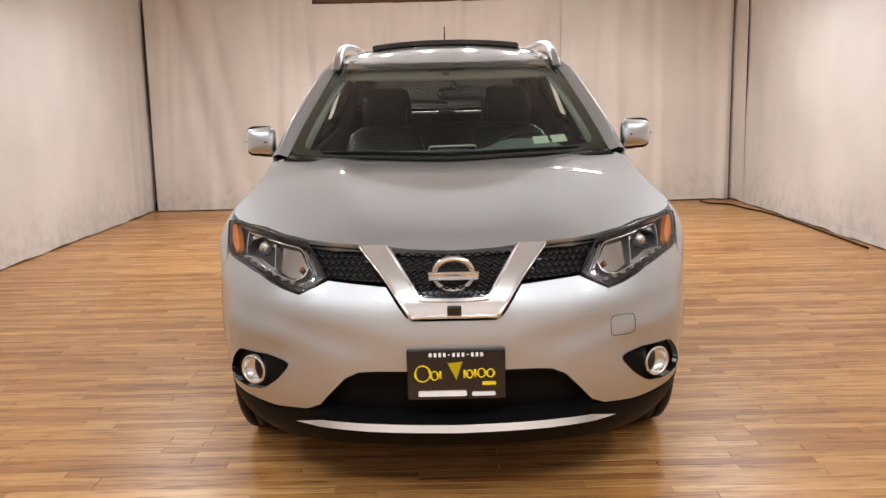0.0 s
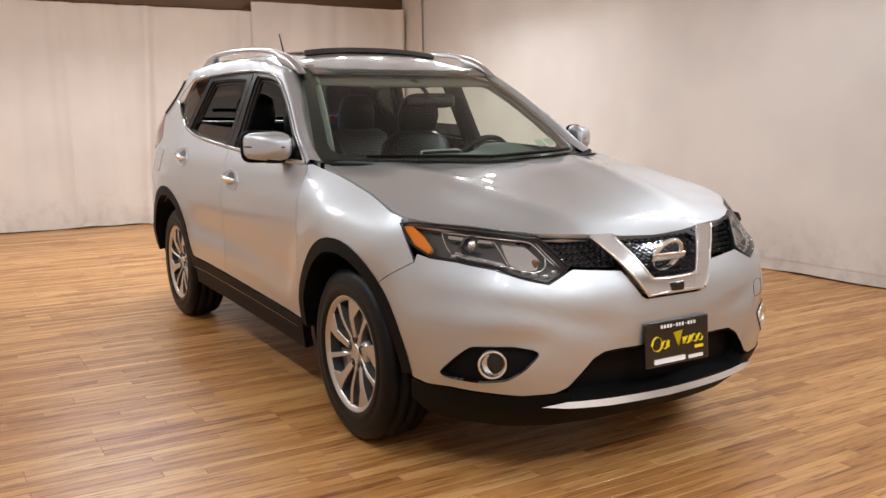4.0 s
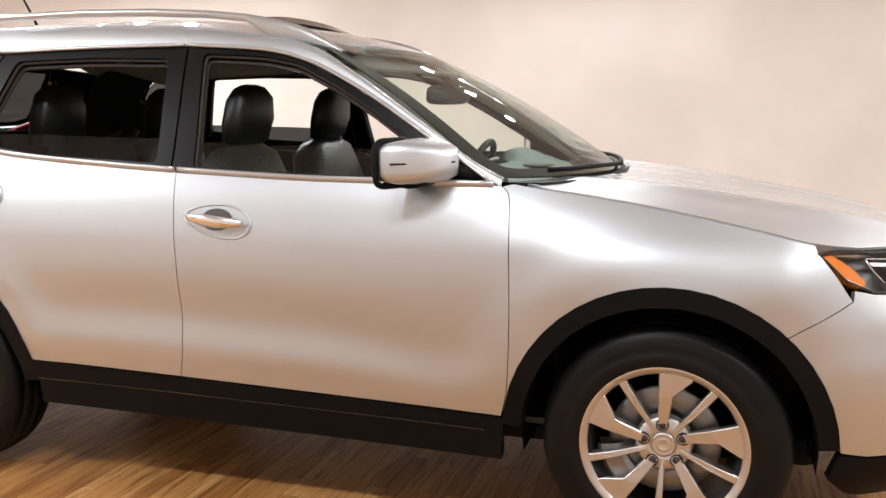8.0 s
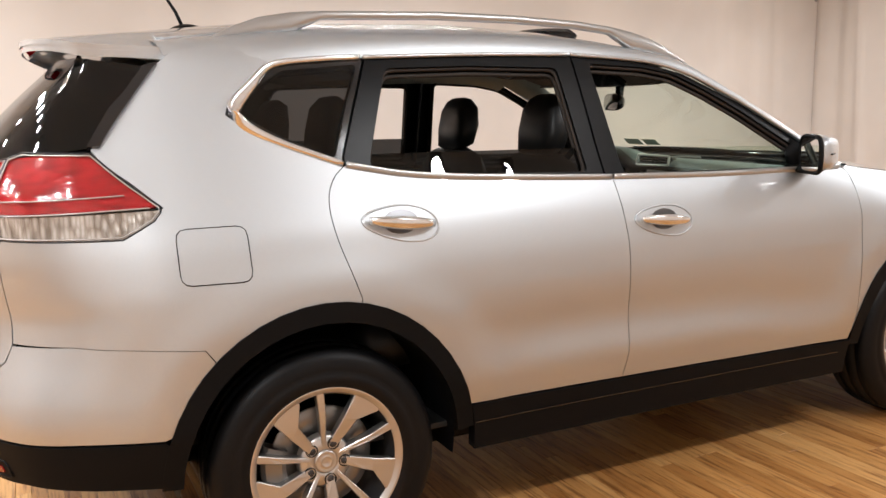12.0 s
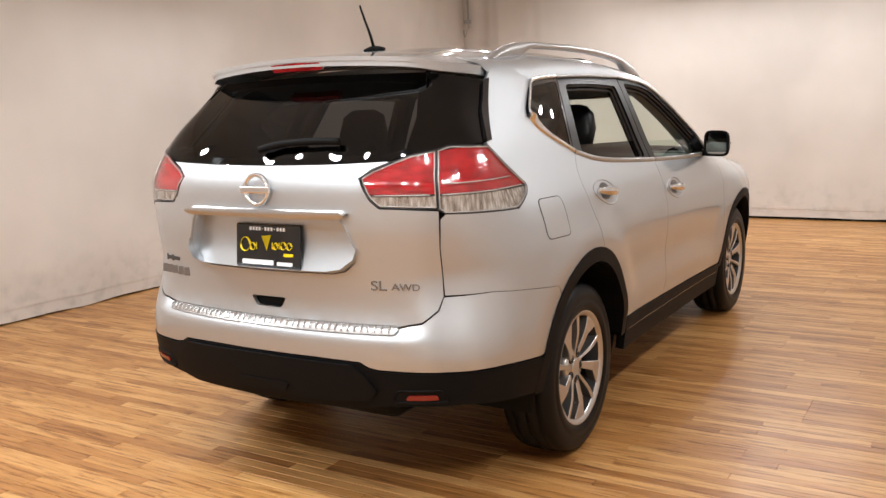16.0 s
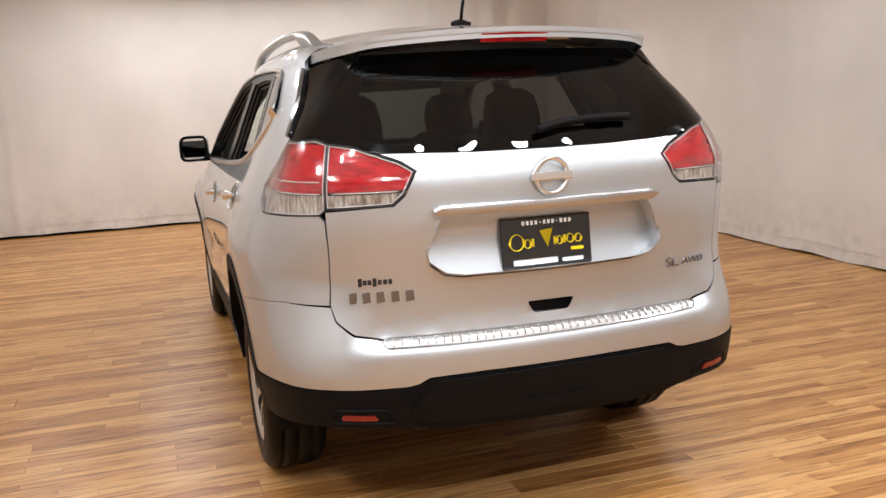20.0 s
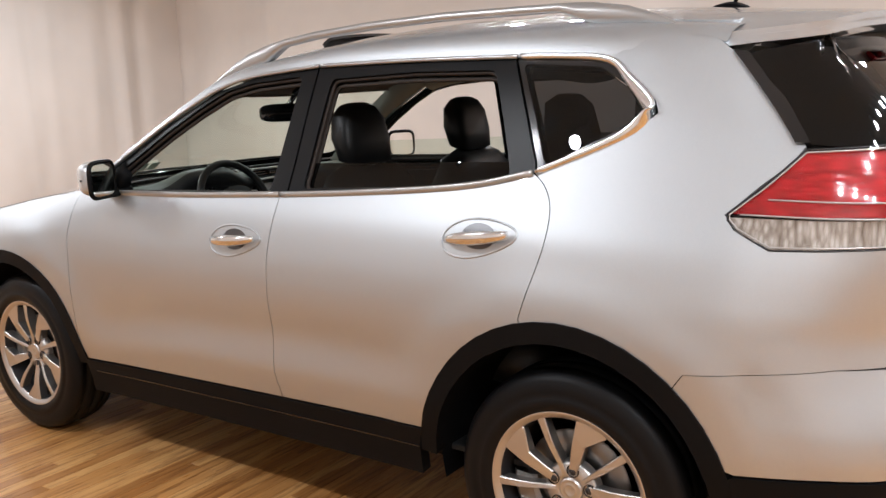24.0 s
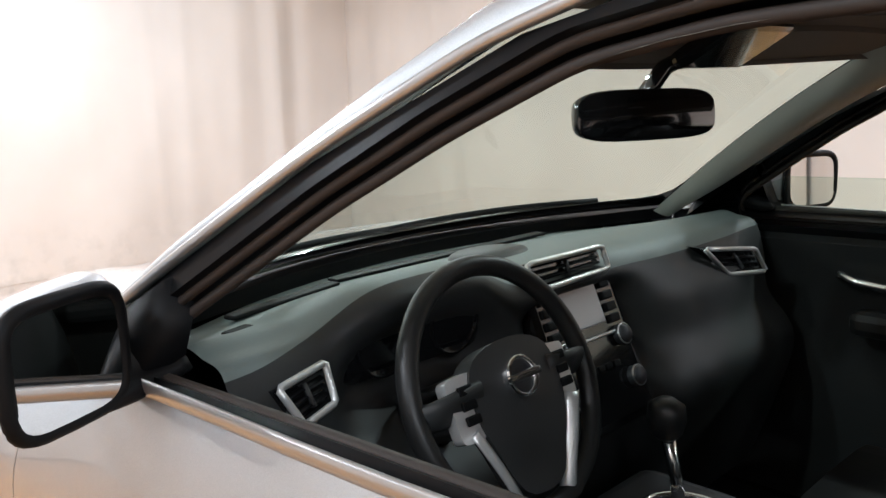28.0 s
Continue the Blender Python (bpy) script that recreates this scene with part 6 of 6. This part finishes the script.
drape("curtain", "thin pale curtain hung on hooks, gathered folds", (-1.69, NORTH - .0), (1.53, NORTH - .0), .012, 2.63, folds_at(6, [(.1, 3, .1, .03), (.9, 8, .8, .032), (1.9, 5, .15, .045), (2.6, 8, .6, .032)]), .025, CURTAIN, 37, nx=110)
drape("curtain", "cream canvas curtain with loose folds beside the corner", (1.518, NORTH - .06), (EAST - .08, NORTH - .04), .015, 2.75, folds_at(7, [(.1, 3, .1, .03), (1.1, 8, .8, .03), (2.1, 4, .2, .04)]), .03, CURTAIN, 41, nx=70)
# hook rail over the thin curtain
railing = thing("curtain_rail", "dark rail with small hooks above the thin curtain", "rail", (-.07, NORTH, 2.65))
mesh_part("rail", *tube([(-1.6, 0, 0), (1.6, 0, 0)], .010, 8), BROWN, railing)
for i in range(34):
    x = -1.58 + i * .0958
    mesh_part("hook", *tube([(x, -.006, .006), (x, -.014, -.006), (x, -.01, -.024)], .004, 6), DARKALLOY, railing)
# black strips added behind the hems to darken the gap below them
for nm, (x, y, sx, sy) in {"baseboard_west": (WEST - .09, MY, .03, 12.5), "baseboard_east": (EAST + .09, MY, .03, 12.5), "baseboard_south": (MX, SOUTH - .09, 7.7, .03), "baseboard_north": (MX, NORTH + .09, 7.7, .03)}.items():
    tagged(part(nm, bm_box(x, y, .06, sx, sy, .12, .004), CLAD, None), "dark skirting under the canvas hem", "baseboard", kind="structure")
# cable on the floor by the corner
cable = tagged(mesh_part("cable", *tube(smooth_line([(3.3, 6.35, .012), (3.36, 6.1, .01), (3.55, 5.95, .01), (3.6, 5.6, .01), (3.7, 5.1, .01), (3.73, 4.5, .01), (3.72, 3.6, .01), (3.7, 2.6, .01)], 6), .010, 8), RUBBER, None), "black cable lying along the wall's foot", "cable")
# conduit with a loose hook high in the corner
pipe = thing("conduit", "grey conduit with a hanging hook in the corner", "pipe", (3.66, -5.84, 2.4))
PIPE = material("grey_pipe", (.35, .34, .33), .5)
mesh_part("pipe", *tube([(0, 0, .9), (0, 0, .12), (.0, .0, .06)], .016, 10), PIPE, pipe)
mesh_part("bent_hook", *tube(smooth_line([(0, .01, .10), (.01, .03, .0), (.03, .035, -.05), (.05, .03, -.03), (.055, .03, .04)], 4), .008, 8), PIPE, pipe)
part("junction_box", bm_box(0, .0, .14, .11, .05, .05, .006), PIPE, pipe)

# ---- spotlights on ceiling tracks, tilted towards the car ----
CANWHITE = material("white_enamel", (.75, .75, .74), .4)


def spotlight(x, y, rx, ry, watts):
    spot = thing("ceiling_spotlight", "white can spotlight on a ceiling track", "spotlight", (x, y, CEIL - .14), "ceiling spotlights")
    v, f = lathe([(-.19, .075), (-.17, .08), (-.02, .08), (.01, .06), (.02, .0005)], 20, "z")
    tilt = pose(0, 0, 0, rx, ry, 0)
    mesh_part("can", [tilt @ Vector(q) for q in v], f, CANWHITE, spot)
    mesh_part("stem", *tube([(0, 0, -.02), (0, 0, .14)], .012, 8), CANWHITE, spot)
    d = lamp("spot_lamp", x, y, CEIL - .14, .12, .12, watts)
    d.data.shape = "DISK"
    d.matrix_world = pose(x, y, CEIL - .14) @ tilt @ pose(0, 0, -.2)


for side in (-1, 1):
    for y in (-1.0, -.5, 0, 2.6, 3.1, 3.6, 4.1):
        spotlight(side * 2.9, y, 0, side * 30, WATTS * (.66 if y < 1 else .72))
    for y in (-4.2, -3.5):
        spotlight(side * 2.5, y, 0, side * 30, WATTS)
for i in range(7):
    spotlight(-1.1 + .46 * i, 3.1, 0, 0, WATTS * .5)
for x in (-1.1, -.35, .35, 1.1):
    spotlight(x, -5.15, 25, 0, WATTS)
    # unseen row added behind the car to brighten the tailgate
    spotlight(x, 5.3, -32, 0, WATTS * .9)

# ---- strip floor: narrow boards laid across the room ----
def wood_material(name, island):
    m = material(name, (.4, .22, .1), .36, 0, 0, .4)
    t = m.node_tree
    co, mp = node(m, "ShaderNodeTexCoord"), node(m, "ShaderNodeMapping")
    rnd = node(m, "ShaderNodeNewGeometry") if island else node(m, "ShaderNodeObjectInfo")
    which = "Random Per Island" if island else "Random"
    mp.inputs["Scale"].default_value = (1.1, 16, 1)
    add = node(m, "ShaderNodeVectorMath")
    add.operation = "ADD"
    geo = node(m, "ShaderNodeNewGeometry")
    shift = node(m, "ShaderNodeMath")
    shift.operation = "MULTIPLY"
    shift.inputs[1].default_value = 37.0
    wire(m, rnd, which, shift, 0)
    t.links.new(geo.outputs["Position"], add.inputs[0])
    t.links.new(shift.outputs[0], add.inputs[1])
    t.links.new(add.outputs[0], mp.inputs[0])
    gr = node(m, "ShaderNodeTexNoise", Scale=3.2, Detail=7.0, Roughness=.65)
    wire(m, mp, 0, gr, 0)
    tone = ramp(m, [(0.0, (.36, .155, .043)), (.3, (.46, .22, .067)), (.65, (.555, .285, .095)), (1.0, (.65, .365, .138))])
    wire(m, rnd, which, tone, 0)
    streak = ramp(m, [(.36, (.46, .37, .29)), (.47, (.90, .88, .85)), (.56, (1.0, 1.0, 1.0)), (.75, (1.15, 1.13, 1.08))])
    wire(m, gr, 0, streak, 0)
    mix = node(m, "ShaderNodeMix")
    mix.data_type, mix.blend_type = "RGBA", "MULTIPLY"
    mix.inputs[0].default_value = 1.0
    t.links.new(tone.outputs[0], mix.inputs[6])
    t.links.new(streak.outputs[0], mix.inputs[7])
    # darker flecks and scuffs
    fleck = node(m, "ShaderNodeTexNoise", Scale=7.0, Detail=4.0)
    fm = node(m, "ShaderNodeMapping")
    fm.inputs["Scale"].default_value = (1, 5, 1)
    t.links.new(add.outputs[0], fm.inputs[0])
    wire(m, fm, 0, fleck, 0)
    fl = ramp(m, [(.62, (1, 1, 1)), (.78, (.55, .45, .38))])
    wire(m, fleck, 0, fl, 0)
    mix2 = node(m, "ShaderNodeMix")
    mix2.data_type, mix2.blend_type = "RGBA", "MULTIPLY"
    mix2.inputs[0].default_value = 1.0
    t.links.new(mix.outputs[2], mix2.inputs[6])
    t.links.new(fl.outputs[0], mix2.inputs[7])
    t.links.new(mix2.outputs[2], bsdf(m).inputs["Base Color"])
    rr = ramp(m, [(.3, (.42, .42, .42)), (.7, (.27, .27, .27))])
    wire(m, gr, 0, rr, 0)
    t.links.new(rr.outputs[0], bsdf(m).inputs["Roughness"])
    bump = node(m, "ShaderNodeBump", Strength=.25, Distance=.0015)
    wire(m, gr, 0, bump, "Height")
    wire(m, bump, 0, bsdf(m), "Normal")
    return m


WOOD, WOOD_REST = wood_material("strip_wood", False), wood_material("strip_wood_rest", True)
UNDER = material("dark_joint", (.05, .025, .012), .8)
floor = tagged(part("floor", bm_box(MX, MY, -.064, EAST - WEST + .4, NORTH - SOUTH + .4, .1), UNDER, None), "honey-brown strip wood floor, worn satin finish", "floor", kind="structure")
rnd = random.Random(5)
ROW, meshes, rest_v, rest_f = .057, {}, [], []


def board_mesh(length):
    g = .0006
    c = .0012
    x, y = length / 2 - g, ROW / 2 - g
    return ([(-x, -y, -.012), (x, -y, -.012), (x, y, -.012), (-x, y, -.012), (-x, -y, -c), (x, -y, -c), (x, y, -c), (-x, y, -c), (-x + c, -y + c, 0), (x - c, -y + c, 0), (x - c, y - c, 0), (-x + c, y - c, 0)],
            [(8, 9, 10, 11), (4, 5, 9, 8), (5, 6, 10, 9), (6, 7, 11, 10), (7, 4, 8, 11), (0, 1, 5, 4), (1, 2, 6, 5), (2, 3, 7, 6), (3, 0, 4, 7)])


y = SOUTH - .15
while y < NORTH + .15:
    x = WEST - .15 - rnd.uniform(0, .8)
    while x < EAST + .15:
        n = rnd.choice((.45, .6, .75, .9, 1.05, 1.2, 1.5))
        if x < WEST - .14:
            x = WEST - .14
        n = min(n, EAST + .16 - x)
        if n < .02:
            break
        cx, dz = x + n / 2, rnd.uniform(-.0005, 0)
        if -3.95 < y < -2.45 and -3.4 < cx < 3.4:
            if n not in meshes:
                v, f = board_mesh(n)
                me = bpy.data.meshes.new("board")
                me.from_pydata(v, [], f)
                me.materials.append(WOOD)
                meshes[n] = me
            b = new("board", meshes[n])
            b.parent = floor
            b.location = (cx, y, dz)
        else:
            v, f = board_mesh(n)
            k = len(rest_v)
            rest_v += [(a + cx, b + y, c + dz) for a, b, c in v]
            rest_f += [tuple(i + k for i in g) for g in f]
        x += n
    y += ROW
tagged(mesh_part("boards", rest_v, rest_f, WOOD_REST, floor, "", False), kind="stuff")
